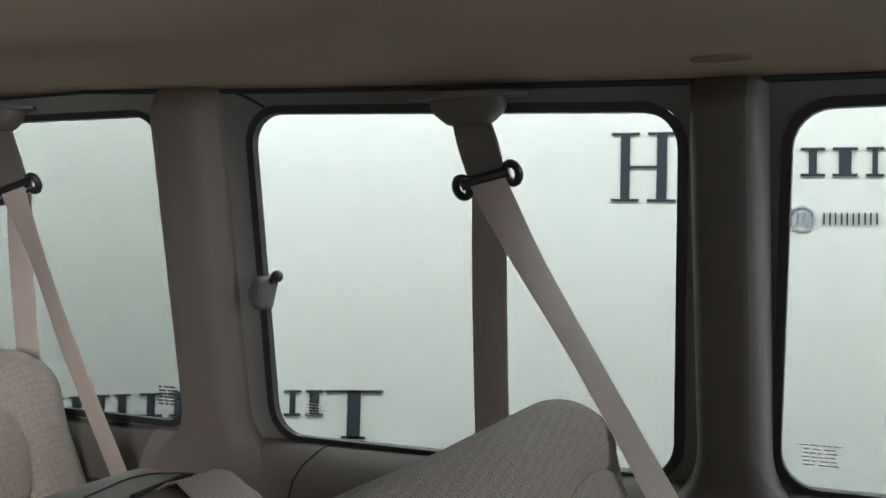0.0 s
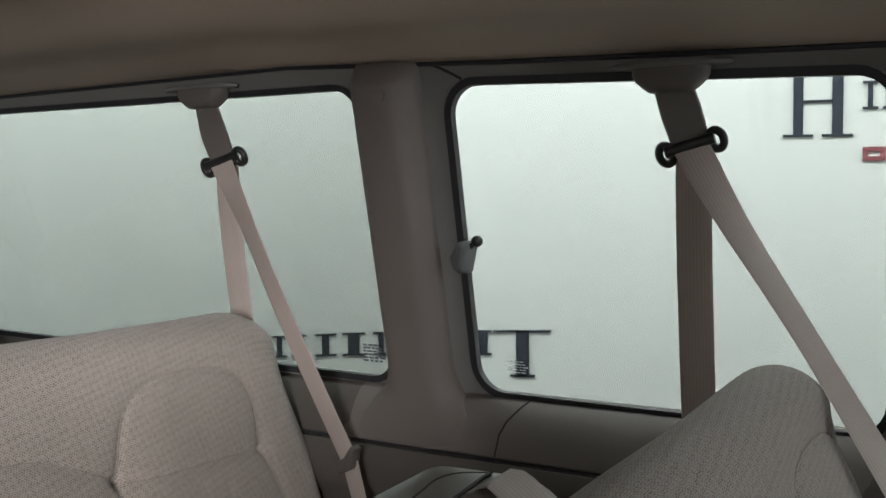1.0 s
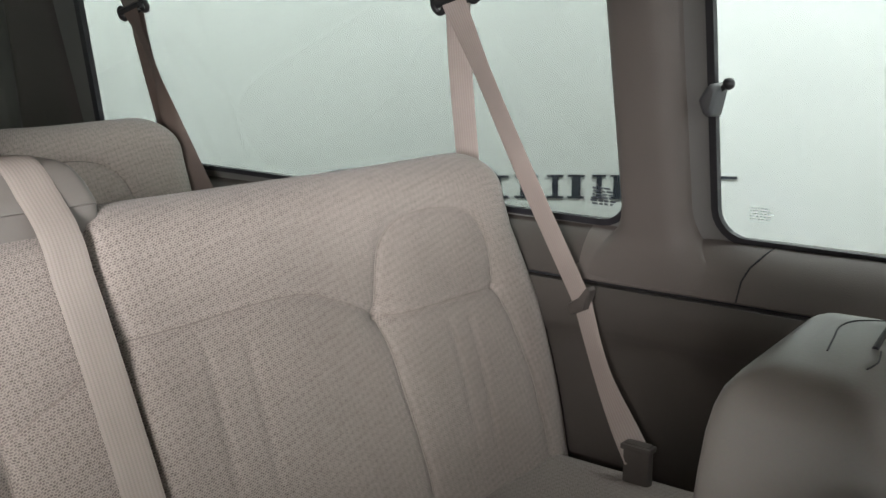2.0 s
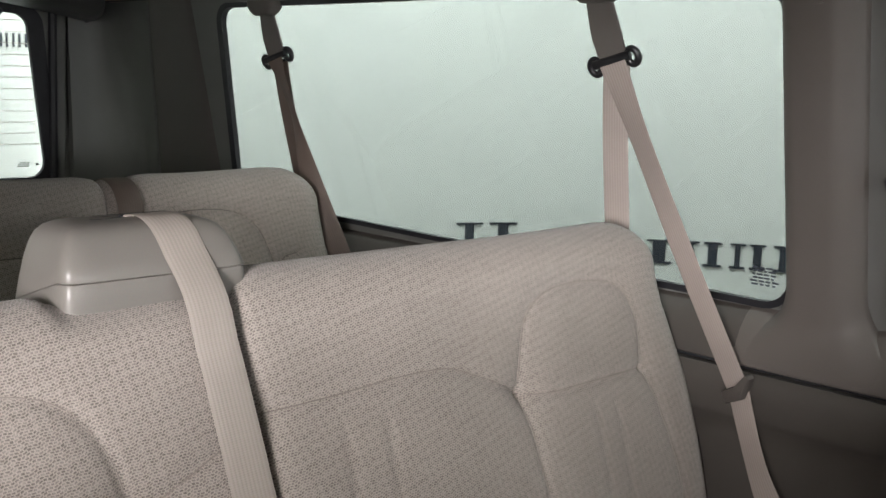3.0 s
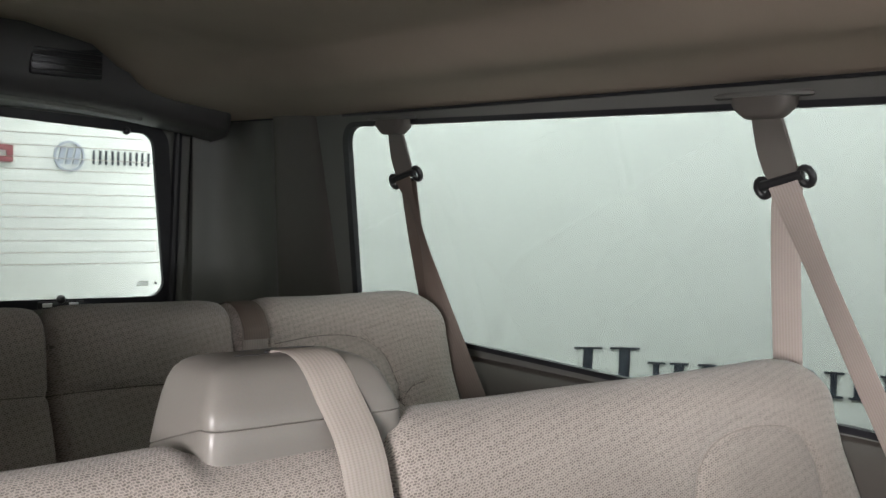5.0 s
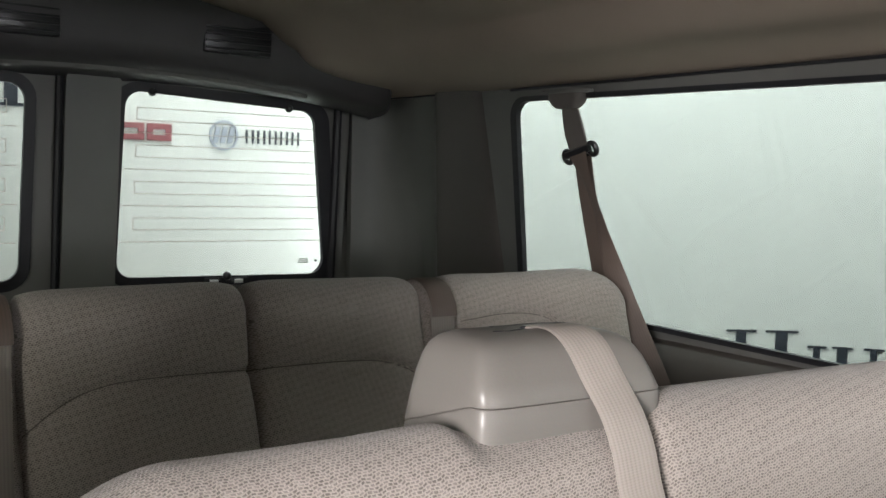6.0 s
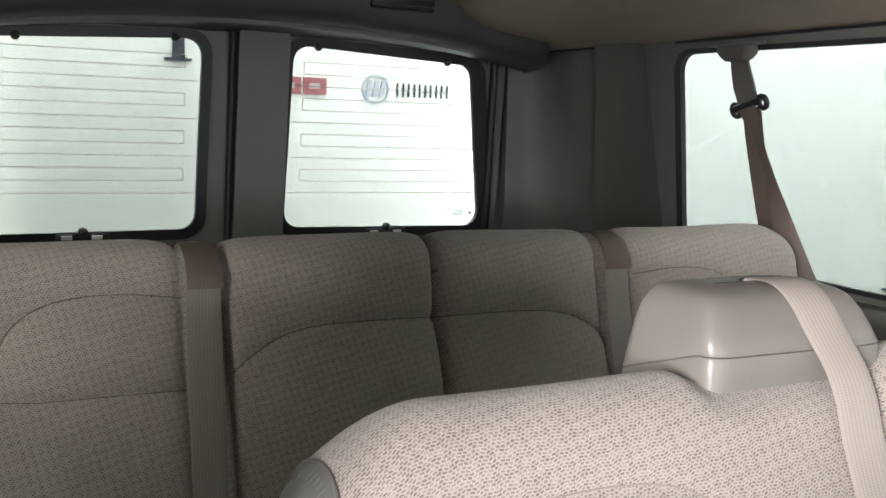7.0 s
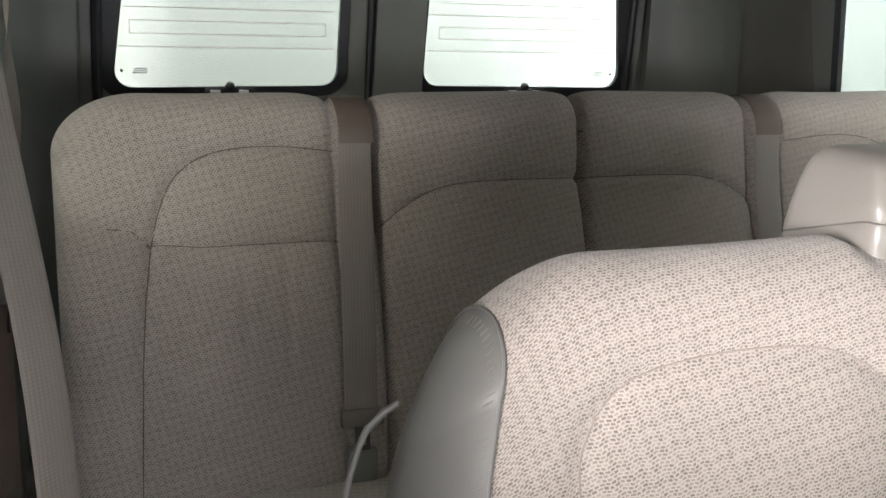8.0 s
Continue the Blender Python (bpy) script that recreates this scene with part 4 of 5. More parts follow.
    for line in seams:
        bm = bmesh.new()
        pts = []
        for (a, b), (c, d) in zip(line, line[1:]):
            n = max(1, int(math.hypot(c - a, d - b) / 0.012))
            pts += [on_cloth(a + (c - a) * t / n, b + (d - b) * t / n) for t in range(n)]
        pts.append(on_cloth(*line[-1]))
        tube(bm, pts, 0.0009, 5)
        part("seam", bm, thread or M_SEAM, parent)
    faces = quads.tolist()
    if cover_to is None:
        return sheet("backrest", faces + ends, material, "woven beige cloth backrest")
    k = int(np.searchsorted(ys, cover_to)) * (m - 1)
    sheet("backrest", faces[k:] + ends[1:], material, "woven beige cloth backrest")
    cover = sheet("end_cover", faces[:k] + ends[:1], M_VINYL_GREY, "smooth grey vinyl end cover")
    c = int(np.searchsorted(ys, cover_to))
    rim = [Vector(co[idx[c, i]]) + Vector((nrm[i, 0], 0, nrm[i, 1])) * 0.0015 for i in range(10, crest + 16, 2)]
    bm = bmesh.new()
    tube(bm, rim, 0.0017, 6)
    part("piping", bm, M_VINYL_GREY, cover, "grey vinyl piping")
    bm = bmesh.new()
    tube(bm, [on_cloth(y0 + (cover_to - y0) * t / 10, 0.800 - 0.030 * (t / 10) ** 0.7) + Vector((0.0004, -0.0003, 0)) for t in range(1, 11)], 0.0012, 6)
    part("cover_seam", bm, M_RUBBER, cover, "dark seam across the end cover")
    f0, f1 = (np.interp(cover_to - d, ys, np.arange(ny)) for d in (0.0015, 0.0055))
    for k in range(84):
        u = 14 + k * (crest - 4) / 84
        i, w = int(u), u - int(u)
        bm = bmesh.new()
        run = []
        for f in (f0, f1):
            j = int(f)
            q = [co[idx[j, n]] * (1 - f + j) + co[idx[j + 1, n]] * (f - j) for n in (i, i + 1)]
            run.append(Vector(q[0] * (1 - w) + q[1] * w) + Vector((nrm[i, 0], 0, nrm[i, 1])) * 0.0003)
        tube(bm, run, 0.0004, 5)
        part("stitch", bm, M_VINYL, cover)
    return cover


def cushion(parent, x0, x1, y0, y1, z0, z1, material):
    bm = bmesh.new()
    box(bm, x0, x1, y0, y1, z0, z1, 0.045, 4)
    uvl = bm.loops.layers.uv.new("UVMap")
    for f in bm.faces:
        for lp in f.loops:
            c = lp.vert.co
            lp[uvl].uv = (c.y, c.x + c.z)
    return part("seat_cushion", bm, material, parent, "beige cloth seat cushion", smooth=60)


def housing(parent, y, w=0.108, dz=0.0, slot=(-0.050, 0.021)):
    """The belt retractor's cover behind a backrest's crest: a rounded box in two shells with a slot on its sloping top."""
    def ring(z, x0, x1, wy, drop=0.0, n=44):
        out = []
        x0, x1 = ((v - 0.022) * 0.78 + 0.030 for v in (x0, x1))
        for j in range(n):
            a = 2 * math.pi * (j + 0.5) / n
            c, q = math.cos(a), math.sin(a)
            x = (x0 + x1) / 2 + (x1 - x0) / 2 * math.copysign(abs(c) ** 0.2, c)
            out.append((x, y + wy * math.copysign(abs(q) ** 0.2, q), z + dz + drop * min(0.0, x - 0.01) / 0.16))
        return out

    bm = bmesh.new()
    sweep(bm, [ring(z, -0.152, 0.022, w) for z in (0.55, 0.70)] + [ring(0.85, -0.152, 0.022, w, 0.04), ring(0.92, -0.152, 0.022, w, 0.05), ring(0.9355, -0.1517, 0.0217, w - 0.0003, 0.052), ring(0.9368, -0.1508, 0.0208, w - 0.0012, 0.052)], closed=True)
    low = part("housing_base", bm, M_VINYL, parent, "beige-grey plastic retractor cover", smooth=60)
    bm = bmesh.new()
    rows = [(0.9374, -0.1508, 0.0208, -0.0012, 0.052), (0.9386, -0.1516, 0.0216, -0.0004, 0.052), (0.955, -0.149, 0.010, -0.005, 0.040), (0.968, -0.146, 0.001, -0.010, 0.026), (0.977, -0.142, -0.008, -0.015, 0.016),
            (0.983, -0.137, -0.016, -0.020, 0.010), (0.9865, -0.130, -0.025, -0.027, 0.005), (0.989, -0.120, -0.036, -0.036, 0.002), (0.990, -0.10, -0.05, -0.055, 0.0)]
    sweep(bm, [ring(z, a, b, w + c, d) for z, a, b, c, d in rows], closed=True)
    skin = BVHTree.FromBMesh(bm)
    top = part("housing_cap", bm, M_VINYL, parent, "smooth beige-grey plastic cap of the retractor cover", smooth=70)

    def groove(name, pts, r, label):
        line = []
        for p in spline([(slot[0] + a, y + slot[1] + b, 0.0) for a, b in pts], 0.006):
            hit = skin.ray_cast(Vector((p[0], p[1], 2.0)), Vector((0, 0, -1)))[0]
            if hit:
                line.append(hit)
        bm = bmesh.new()
        tube(bm, line, r, 6)
        part(name, bm, M_RUBBER, top, label)

    # the slot that the strap comes out of, and the joints of the lid behind it
    groove("belt_slot", [(0.002, -0.030), (-0.001, 0.0), (-0.004, 0.030)], 0.0022, "dark slot of the belt")
    groove("lid_joint", [(-0.022, -0.049), (-0.027, -0.021), (-0.031, 0.005), (-0.024, 0.024), (-0.011, 0.034), (-0.004, 0.036)], 0.0007, "thin dark joint of the lid")
    groove("lid_joint", [(0.008, -0.067), (0.010, -0.051), (0.006, -0.031)], 0.0007, "thin dark joint of the lid")
    return low, top


def frame_legs(parent, x0, x1, ys):
    for y in ys:
        for x in (x0, x1):
            bm = bmesh.new()
            box(bm, x - 0.02, x + 0.02, y - 0.03, y + 0.03, 0.0, 0.30, 0.006)
            part("leg", bm, M_BLACK, parent)


def mirrored(line, c):
    return [(2 * c - y, z) for y, z in line]


RECL = radians(17)


def middle_bench(name, label, x, yc, half, more=0.03, box_y=-0.213, box_z=0.007, slot=(-0.050, 0.021)):
    """A three-seat bench; x: its crest, yc: its middle."""
    b = thing(name, label, "bench seat", (x, 0, 0), group="passenger benches")
    c = yc
    pad = spline([(c + 0.291, 0.739), (c + 0.309, 0.794), (c + 0.340, 0.837), (c + 0.390, 0.860), (c + 0.470, 0.865), (c + 0.553, 0.851), (c + 0.585, 0.809), (c + 0.581, 0.749), (c + 0.579, 0.726)], 0.01)
    pad_low = spline([(c + 0.291, 0.739), (c + 0.34, 0.729), (c + 0.449, 0.727), (c + 0.579, 0.726)], 0.01)
    right = [(c + 0.579, 0.726), (c + 0.605, 0.593), (c + 0.620, 0.44), (c + 0.620, 0.34)]
    inner = [(c + 0.291, 0.739), (c + 0.298, 0.635), (c + 0.314, 0.49), (c + 0.320, 0.34)]
    yoke = spline([(c + 0.291, 0.739), (c + 0.254, 0.756), (c + 0.196, 0.779), (c + 0.155, 0.791), (c + 0.07, 0.794), (c - 0.03, 0.791), (c - 0.125, 0.791)], 0.01)
    yoke_l = spline([(c - 0.291, 0.725), (c - 0.243, 0.744), (c - 0.196, 0.762), (c - 0.145, 0.78)], 0.01)
    both = [[tuple(p[:2]) for p in l] for l in (pad, pad_low, right, inner)]
    seams = both + [mirrored(l, c) for l in both] + [[tuple(p[:2]) for p in yoke], [tuple(p[:2]) for p in yoke_l]]
    creases = [[(c - 0.025 + 0.064 * i, 0.75), (c - 0.035 + 0.064 * i, 0.52)] for i in range(2)]
    creases += [[(c + s * (0.428 + 0.052 * i), 0.69), (c + s * (0.428 + 0.048 * i), 0.50)] for i in range(2) for s in (1, -1)]
    backrest(b, c - half - 0.014, c + half + more, 0.936, RECL, 0.115, seams, [(c - 0.140, 0.34, 0.030)], material=M_CLOTH, creases=creases, notch=(c - 0.332, c - 0.148, 0.012), cover_to=c - half + 0.022, r_end=0.12)
    bm = bmesh.new()
    e0 = c - half - 0.052
    tube(bm, spline([(-0.03, e0 + 0.008, 0.805), (-0.03, e0 - 0.018, 0.785), (-0.025, e0 - 0.036, 0.73), (-0.02, e0 - 0.038, 0.66), (-0.02, e0 + 0.004, 0.59)], 0.015), 0.0030, 8)
    part("pull_strap", bm, M_VINYL_GREY, b, "thin grey pull strap on the bench end")
    cushion(b, 0.13, 0.66, c - half, c + half, 0.28, 0.425, M_CLOTH)
    housing(b, c + box_y, dz=box_z, slot=slot)
    frame_legs(b, 0.2, 0.55, (c - half + 0.2, c + half - 0.2))
    return b


bench_2 = middle_bench("bench_seat", "woven beige cloth three-seat bench with grey vinyl end", -1.115, 0.180, 0.675)
bench_2.location.z = 0.006
bench_1 = middle_bench("bench_seat", "woven beige cloth three-seat bench beside the open door", -0.185, 0.303, 0.582, 0.03, box_y=-0.195, box_z=-0.006, slot=(-0.028, 0.034))
bench_1.location.z, bench_1.rotation_euler.x = -0.046, 0.052

# rear bench: four seats over the whole width, split down its middle
b3 = thing("bench_seat", "woven beige cloth four-seat rear bench with two belts over its back", "bench seat", (-1.935, 0, 0), group="passenger benches")
outer = [tuple(p[:2]) for p in spline([(-0.40, 0.892), (-0.50, 0.900), (-0.575, 0.893), (-0.622, 0.870), (-0.648, 0.832), (-0.667, 0.770), (-0.684, 0.65), (-0.695, 0.46), (-0.697, 0.34)], 0.01)]
low = [(-0.668, 0.775), (-0.60, 0.768), (-0.40, 0.768)]
wing = [(-0.667, 0.772), (-0.693, 0.794), (-0.725, 0.80)]
arch = [tuple(p[:2]) for p in spline([(-0.336, 0.785), (-0.29, 0.815), (-0.235, 0.835), (-0.16, 0.842), (0.0, 0.842)], 0.01)]
b3.location.z, b3.rotation_euler.x = -0.003, 0.004
SEAMS3 = [outer, low, wing, arch]
SEAMS3 += [mirrored(l, 0.0) for l in SEAMS3]
CREASE3 = [[(s * y, 0.755), (s * y, 0.60)] for s in (1, -1) for y in (0.485, 0.545)]
backrest(b3, -0.790, 0.826, 0.968, radians(15), 0.12, SEAMS3, [(0.004, 0.32, 0.030), (-0.340, 0.32, 0.022), (0.322, 0.32, 0.012), (-0.402, 0.32, 0.006), (0.374, 0.32, 0.014)], material=M_CLOTH, creases=CREASE3, r_end=0.12, sunk=0.008, thread=M_SEAM_DARK)
cushion(b3, 0.13, 0.62, -0.80, 0.82, 0.28, 0.425, M_CLOTH)
frame_legs(b3, 0.2, 0.5, (-0.6, 0.6))

# ---- belts ----


def d_ring(parent, at, yaw, tilt):
    """The slotted guide that the strap runs through: a black bar between two eyes, with a thinner bar behind the strap."""
    m = Matrix.Translation(at) @ Euler((0, radians(tilt), radians(yaw))).to_matrix().to_4x4()
    bm = bmesh.new()
    tube(bm, [m @ Vector((x, -0.006, 0.002 + 0.0004 * (x > 0))) for x in (-0.033, -0.02, 0, 0.02, 0.033)], 0.0082, 10)
    tube(bm, [m @ Vector((x, 0.008, -0.008)) for x in (-0.033, 0, 0.033)], 0.0045, 8)
    for e in (-0.034, 0.034):
        c = [m @ Vector((e + 0.0092 * math.cos(w), 0.001 - 0.004 * math.sin(w), 0.0125 * math.sin(w))) for w in [2 * math.pi * i / 16 for i in range(16)]]
        one = bmesh.new()
        tube(one, c, 0.0060, 8, closed=True)
        me = bpy.data.meshes.new("eye")
        one.to_mesh(me)
        one.free()
        bm.from_mesh(me)
        bpy.data.meshes.remove(me)
    return part("guide_loop", bm, M_BLACK, parent, "black plastic guide loop", smooth=60)


def tongue(parent, at, along, across, wing=False):
    """The buckle tongue on a strap: a plastic grip, a steel plate with a slot."""
    z, x = -Vector(along).normalized(), Vector(across).normalized()
    x = (x - z * x.dot(z)).normalized()
    y = z.cross(x)
    m = Matrix.Translation(at) @ Matrix((x, y, z)).transposed().to_4x4()
    bm = bmesh.new()
    c = -0.016 if wing else 0.0
    if wing:
        shape = rounded([(-0.031, -0.011), (0.006, -0.013), (0.036, 0.012), (0.035, 0.021), (0.004, 0.010), (-0.031, 0.009)], 0.0035)
        sweep(bm, [[m @ Vector((u * k, w, v * k)) for u, v in shape] for w, k in ((-0.010, 0.86), (-0.007, 1.0), (0.006, 1.0), (0.009, 0.9))], closed=True)
    else:
        box(bm, -0.032, 0.032, -0.007, 0.007, -0.012, 0.014, 0.005, 2, m)
    grip = part("tongue_grip", bm, M_BROWN_BACKLIT if wing else M_TRIM, parent, "dark plastic belt tongue" if wing else "grey-beige plastic tongue")
    bm = bmesh.new()
    slab(bm, rounded([(c - 0.011, -0.048), (c + 0.011, -0.048), (c + 0.011, -0.01), (c - 0.011, -0.01)], 0.004), [rounded([(c - 0.006, -0.040), (c + 0.006, -0.040), (c + 0.006, -0.026), (c - 0.006, -0.026)], 0.002)],
         lambda u, v, d: m @ Vector((u, d + 0.004, v)), 0.0, 0.003)
    part("tongue_plate", bm, M_STEEL, grip, "steel latch plate")
    return grip


def wall_belt(label, x, s, end, anchor, fold=0.0, has_tongue=True, sag=0.0, lean=0.48, twist=None, foot_dx=0.0, y=0.838, top=0.128, off=-0.018, web=None):
    """A three-point belt hung from the side rail: roof cover, short upper strap, guide loop, upright strap into the trim and slanting strap to the seat."""
    yl, web = s * y, web or M_WEB
    b = thing("seat_belt", label, "seat belt", (x, yl, 1.20), group="side seat belts")
    o = Vector((x, yl, 1.20))

    def L(p):
        return Vector(p) - o

    # roof cover: flange and tapered shroud
    bm = bmesh.new()
    fl = [(off + 0.086 * math.cos(w), 0.022 * math.sin(w)) for w in [2 * math.pi * i / 24 for i in range(24)]]
    secs = [[(a * k, -s * 0.022 + c * k, top + h) for a, c in fl] for h, k in ((0.0, 0.9), (-0.004, 1.0), (-0.008, 0.97))]
    sweep(bm, secs, closed=True)
    cover = part("cover_flange", bm, M_TRIM_GREY, b)
    bm = bmesh.new()
    secs = []
    for h, wx, wy in ((top - 0.004, 0.052, 0.022), (top - 0.018, 0.051, 0.022), (top - 0.026, 0.046, 0.021), (top - 0.034, 0.037, 0.018), (top - 0.040, 0.029, 0.013)):
        secs.append([(off + wx * math.copysign(abs(math.cos(w)) ** 0.5, math.cos(w)), -s * 0.016 + wy * math.copysign(abs(math.sin(w)) ** 0.6, math.sin(w)), h) for w in [2 * math.pi * i / 28 for i in range(28)]])
    sweep(bm, secs, closed=True)
    part("roof_cover", bm, M_TRIM_REAR, b, "grey-beige plastic belt cover on the roof rail", smooth=60)
    # sleeve between cover and loop
    across = Vector((0.95, s * 0.15, 0.26))
    ribbon("upper_strap", [(off, -s * 0.012, top - 0.030, 1, -s * 0.1, 0.05, 0.054), (off * 0.4, -s * 0.006, 0.045, *across, 0.054), (0.004, 0, 0.004, *across, 0.050)], b, M_TRIM_REAR, "dark beige sleeve above the loop", t=0.006)
    d_ring(b, L((x + 0.004, yl, 1.20)), s * 9, -16)
    # upright strap down to the trim
    zl = 0.815
    foot = L((x - 0.004 + foot_dx, s * (side_y(zl) - 0.04), zl - 0.12))
    ribbon("upright_strap", [(0.006, s * 0.006, -0.004, 0.98, s * 0.15, 0.1, 0.048), (0.002 + foot_dx * 0.28, s * 0.022, -0.15, 1, s * 0.1, 0, 0.048), (foot.x, foot.y, foot.z, 1, s * 0.1, 0, 0.048)], b, web, "flat beige webbing strap")
    # slanting strap
    e = L(end)
    mid = e * 0.55 + Vector((0.004 - sag, -s * 0.012, 0.0))
    q = e * 0.22 + Vector((0.0, -s * 0.004, 0))
    a1 = Vector((0.73, s * lean, 0.40))
    a2 = Vector((0.73, s * (lean if twist is None else twist), 0.40))
    ribbon("slanting_strap", [(0.006, -s * 0.010, 0.002, *across, 0.046), (q.x, q.y, q.z, *(a1 if not fold else Vector((0.9, -s * 0.3, 0.4))), 0.047 - fold * 0.018),
                              (mid.x, mid.y, mid.z, *a2, 0.047), (e.x, e.y, e.z, *a1, 0.047)], b, web, "ribbed beige webbing strap")
    an = L(anchor)
    ribbon("lap_strap", [(e.x, e.y, e.z, *a1, 0.047), (*(e * 0.5 + an * 0.5 + Vector((-0.012, 0, 0))), *a1, 0.046), (an.x, an.y, an.z, 0.75, s * 0.45, 0.3, 0.046)], b, web, "beige webbing lap strap")
    if has_tongue:
        tongue(b, e + Vector((0.004, -s * 0.006, 0.0)), e, a1, wing=True)
    bm = bmesh.new()
    box(bm, an.x - 0.024, an.x + 0.024, an.y - 0.010, an.y + 0.010, an.z - 0.05, an.z + 0.03, 0.006)
    sleeve = part("anchor_sleeve", bm, M_BROWN_BACKLIT, b, "dark plastic anchor sleeve")
    bm = bmesh.new()
    box(bm, an.x - 0.027, an.x + 0.027, an.y - 0.013, an.y + 0.013, an.z + 0.016, an.z + 0.026, 0.003)
    part("sleeve_lip", bm, M_BROWN_BACKLIT, sleeve)
    return b


wall_belt("beige three-point belt at the first bench", -0.3165, 1, (-0.02, 0.80, 0.74), (0.07, 0.80, 0.43), lean=1.1, twist=1.9, sag=-0.002, y=0.832, top=0.112, off=-0.018)
wall_belt("beige three-point belt with tongue at the second bench", -1.152, 1, (-0.882, 0.828, 0.706), (-0.755, 0.800, 0.470), lean=-0.25, y=0.826, top=0.134, off=-0.026)
wall_belt("folded three-point belt at the rear bench, coloured dark for shade", -2.088, 1, (-1.80, 0.84, 0.70), (-1.72, 0.845, 0.45), fold=1.0, sag=0.012, foot_dx=0.09, y=0.833, top=0.134, off=-0.024, web=M_WEB_SHADED)
wall_belt("beige three-point belt beside the open door", -1.155, -1, (-0.99, -0.780, 0.62), (-0.96, -0.76, 0.44), has_tongue=False, web=M_WEB_DIM)
wall_belt("three-point belt at the rear bench's door end, coloured dark for shade", -2.105, -1, (-1.80, -0.865, 0.72), (-1.72, -0.86, 0.45), fold=0.5, web=M_WEB_SHADED)


def lap_front(x_crest, z_top, recline, y, zs, off=0.009):
    """Points down a backrest's front face for a strap lying on it."""
    k = math.tan(recline)
    return [(x_crest + 0.058 + k * (z_top - 0.055 - z) + 0.016 * math.sin(math.pi * min(1, max(0, (z - 0.40) / 0.42))) + off + 0.002, y, z) for z in zs]


def centre_belt(label, x, y, z_top, recline, z_end, drop_y=0.0, arch=None, off=0.006, width=0.05, web=None):
    """A strap that comes over the top of a backrest and lies down its front to a tongue."""
    b = thing("seat_belt", label, "seat belt", (x, y, z_top), group="belts over the backrests")
    o = Vector((x, y, z_top))
    pts = [Vector(p) for p in arch]
    run = [Vector(p) for p in lap_front(x, z_top, recline, y, [z_top - 0.10, z_top - 0.2, z_top - 0.3, z_end], off)]
    for i, p in enumerate(run):
        p.y += drop_y * (i + 1) / len(run)
    rows = [(*(p - o), 0.0, 1.0, 0.0, width) for p in pts + run]
    ribbon("strap", rows, b, web or M_WEB, "ribbed beige webbing strap")
    e = run[-1] - o
    tongue(b, e + Vector((0.006, 0, 0)), (0.3, drop_y, -1), (0, 1, 0))
    bm = bmesh.new()
    box(bm, e.x - 0.006, e.x + 0.018, e.y - 0.022, e.y + 0.022, e.z - 0.13, e.z - 0.045, 0.005)
    part("buckle", bm, M_TRIM_DARK, b, "dark plastic buckle")
    return b


for y in (-0.375, 0.351):
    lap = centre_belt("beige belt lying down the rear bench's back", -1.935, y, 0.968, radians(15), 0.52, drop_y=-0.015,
                arch=[(-1.935 + 0.061 * math.cos(radians(w)), y, 0.905 + 0.055 * math.sin(radians(w))) for w in (165, 130, 100, 75, 50, 25)], off=-0.002, width=0.050, web=M_WEB_DIM)
    # added dark band: the unlit top of the strap painted as colour
    sleeve = [(0.0625 * math.cos(radians(w)), 0.0, -0.063 + 0.0565 * math.sin(radians(w)), 0, 1, 0, 0.0515) for w in (160, 130, 100, 75, 50, 28)]
    ribbon("crest_shade", sleeve + [(0.0635, 0.0, -0.05, 0, 1, 0, 0.0515), (0.066, 0.0, -0.066, 0, 1, 0, 0.0515)], lap, M_WEB_SHADED, "dark band over the strap's top, shade put into its colour", t=0.002)
    lap.location.z += -0.003 + 0.004 * y
for x, y, up, low, out in ((-1.115, 0.006, 0.014, 0.006, -0.053), (-0.185, 0.122, -0.0425, -0.029, -0.029)):
    arch = [(-0.050, -0.018, 0.983), (-0.046, -0.018, 0.991), (-0.030, -0.017, 0.9925), (-0.016, -0.015, 0.991), (-0.002, -0.013, 0.984), (0.010, -0.011, 0.972), (0.021, -0.009, 0.957), (0.032, -0.006, 0.943), (0.047, -0.004, 0.926), (0.060, -0.002, 0.902), (0.068, 0.0, 0.872)]
    arch = [(out, -0.018, 0.983)] + [p for p in arch if p[0] > out + 0.002]
    centre_belt("light beige belt from the retractor cover over the backrest", x, y, 0.936 + low, RECL, 0.56, drop_y=0.014,
                arch=[(x + a, y + e, z + low + (up - low) * min(1.0, max(0.0, (z - 0.90) / 0.06))) for a, e, z in arch], width=0.052, web=M_WEB_MID)

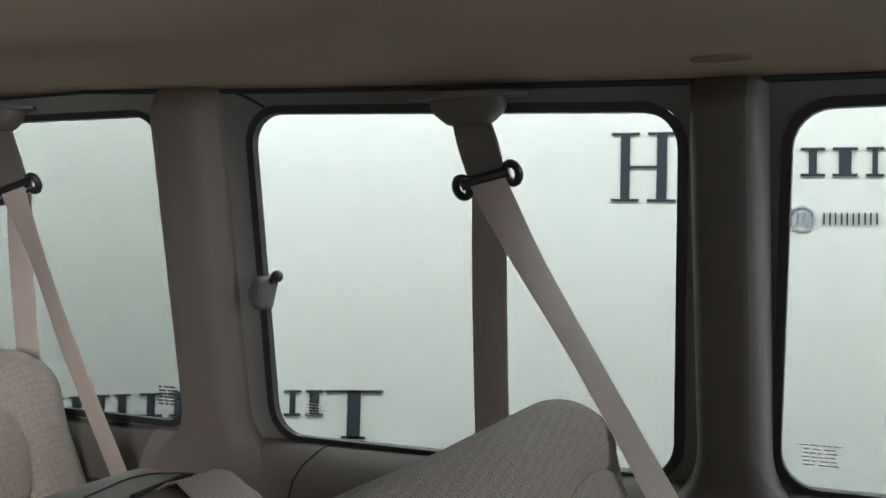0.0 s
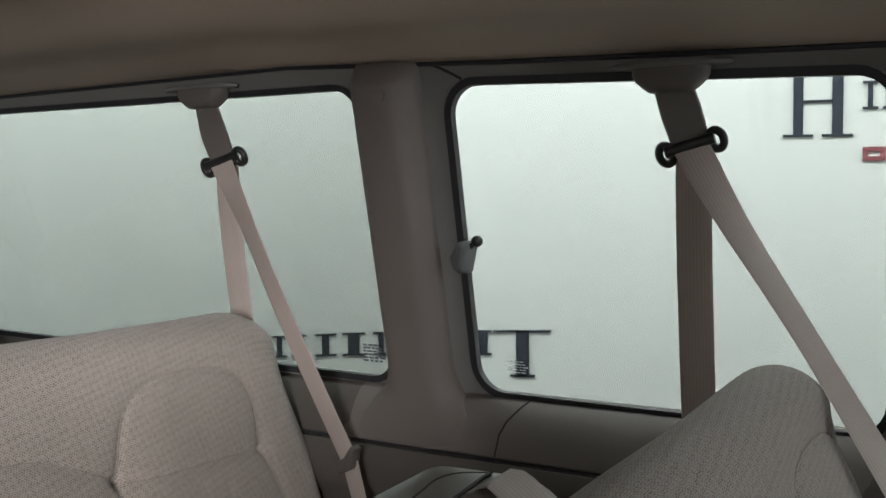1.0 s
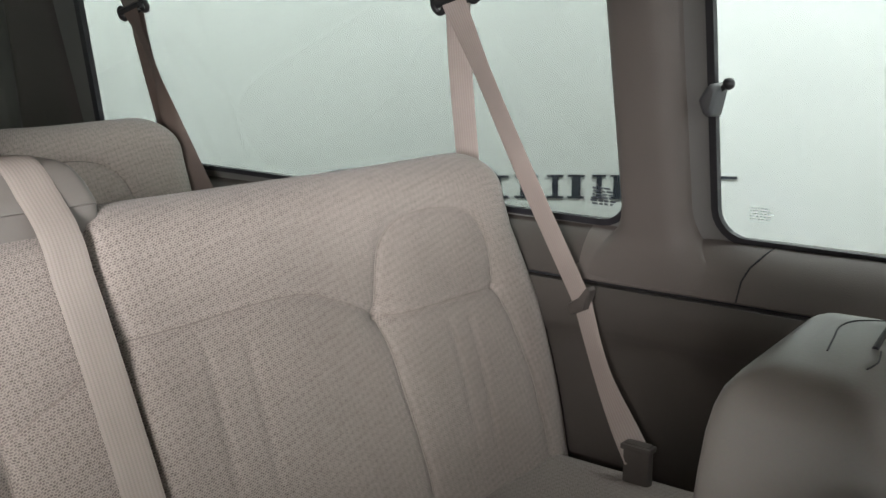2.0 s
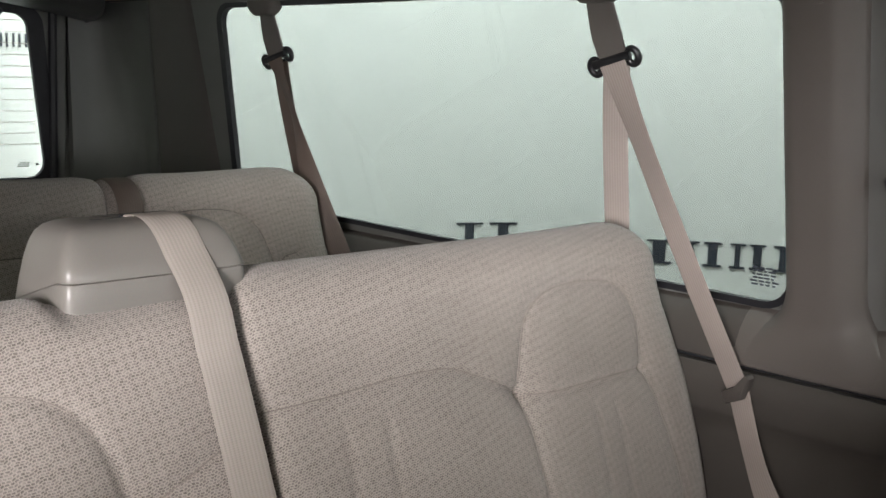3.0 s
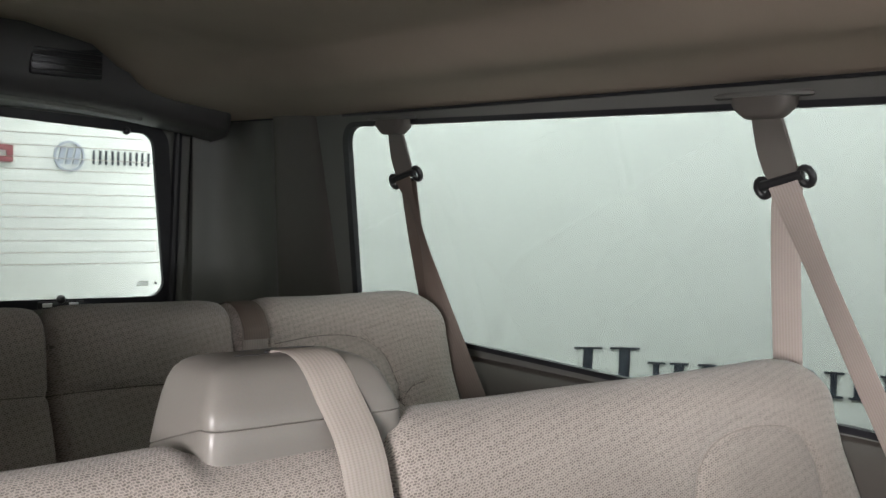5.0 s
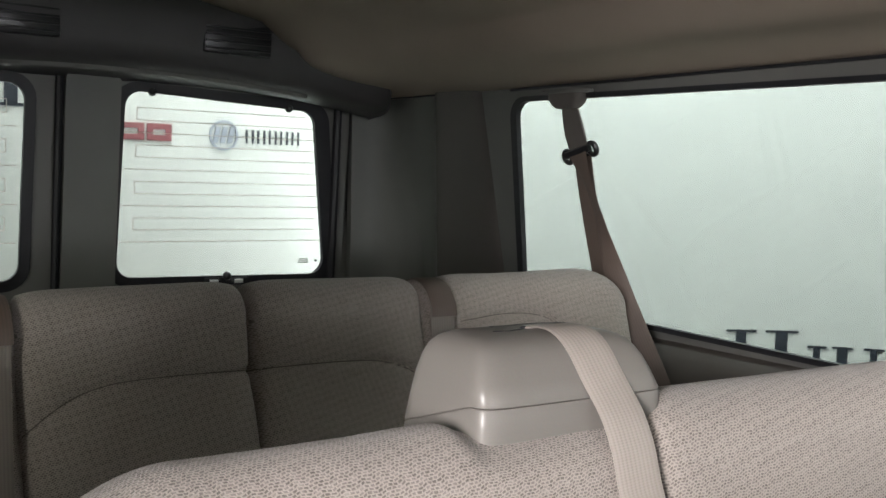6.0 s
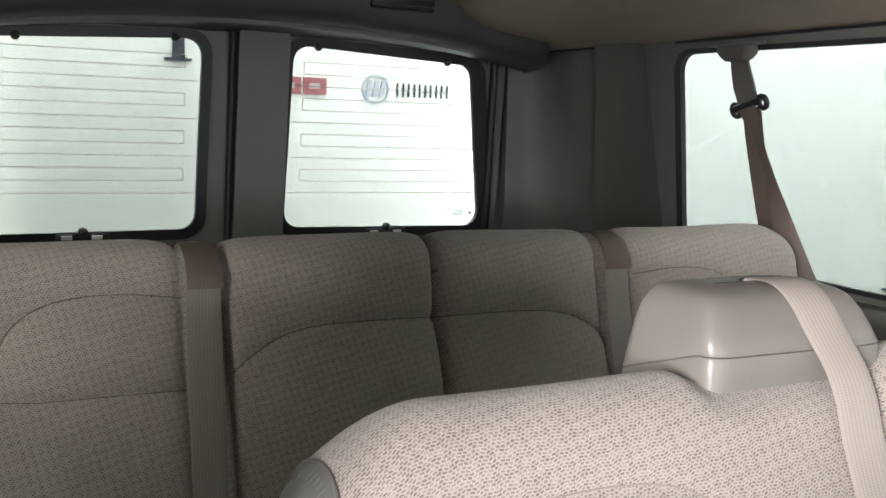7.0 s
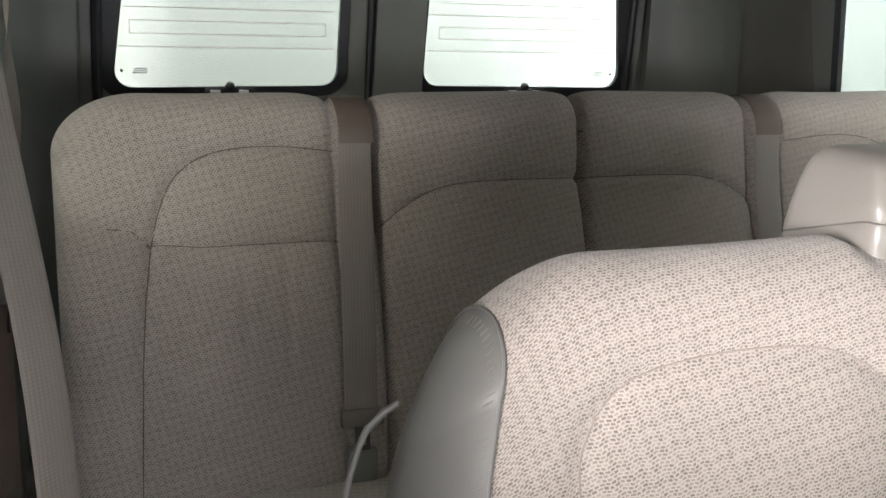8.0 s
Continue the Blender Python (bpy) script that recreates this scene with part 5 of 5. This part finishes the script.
# ---- small fittings ----
# latch of the middle window
la = thing("window_latch", "grey plastic window latch on the middle pillar", "latch", (-0.694, 0.888, 1.051))
bm = bmesh.new()
wedge = rounded([(-0.017, -0.010), (-0.006, -0.036), (0.006, -0.034), (0.015, 0.008), (0.004, 0.024)], 0.008)
sweep(bm, [[(0.001 + (u - 0.001) * k, y, (v + 0.004) * k - 0.004) for u, v in wedge] for y, k in ((-0.030, 0.62), (-0.027, 0.84), (-0.020, 0.95), (0.0, 1.0), (0.012, 1.0))], closed=True)
body = part("latch_body", bm, M_LATCH, la)
bm = bmesh.new()
bmesh.ops.create_uvsphere(bm, u_segments=14, v_segments=8, radius=0.0095)
bmesh.ops.transform(bm, matrix=Matrix.Translation((0.022, -0.002, 0.016)), verts=bm.verts)
part("latch_knob", bm, M_BLACK, la)
bm = bmesh.new()
tube(bm, [(0.010, -0.006, 0.006), (0.022, -0.002, 0.016)], 0.005)
part("latch_pin", bm, M_BLACK, la)


def etching(label, f, u0, v0, w, h, rows, dark, at):
    """The maker's etched mark on a pane: rows of short plain bars."""
    rnd = random.Random(int(u0 * 1000) + 5)
    e = thing("etched_mark", label, "etched mark", at)
    o = Vector(at)
    tall = h / rows * (0.55 if dark else 0.28)
    for r in range(rows):
        z = v0 - h * r / rows
        a = u0 + rnd.uniform(0, 0.15) * w
        while a < u0 + w * rnd.uniform(0.8, 1.0):
            b = a + w * rnd.uniform(0.08, 0.28)
            bm = bmesh.new()
            slab(bm, [(a, z), (b, z), (b, z + tall), (a, z + tall)], [], lambda u, v, d: Vector(f(u, v, d)) - o, 0.0012, 0.0018)
            part("etched_bar", bm, M_INK if dark else M_FROST, e, smooth=0)
            a = b + w * rnd.uniform(0.03, 0.1)


etching("pale etched maker's mark on the middle window", on_glass, -0.648, 0.874, 0.036, 0.022, 5, False, (-0.64, side_y(0.87), 0.87))
etching("dark etched maker's mark on the rear side window", on_glass, -0.935, 0.880, 0.045, 0.034, 6, True, (-0.92, side_y(0.87), 0.87))
etching("pale etched maker's mark on the front door window", on_glass, 0.068, 0.876, 0.050, 0.030, 6, False, (0.09, side_y(0.87), 0.87))
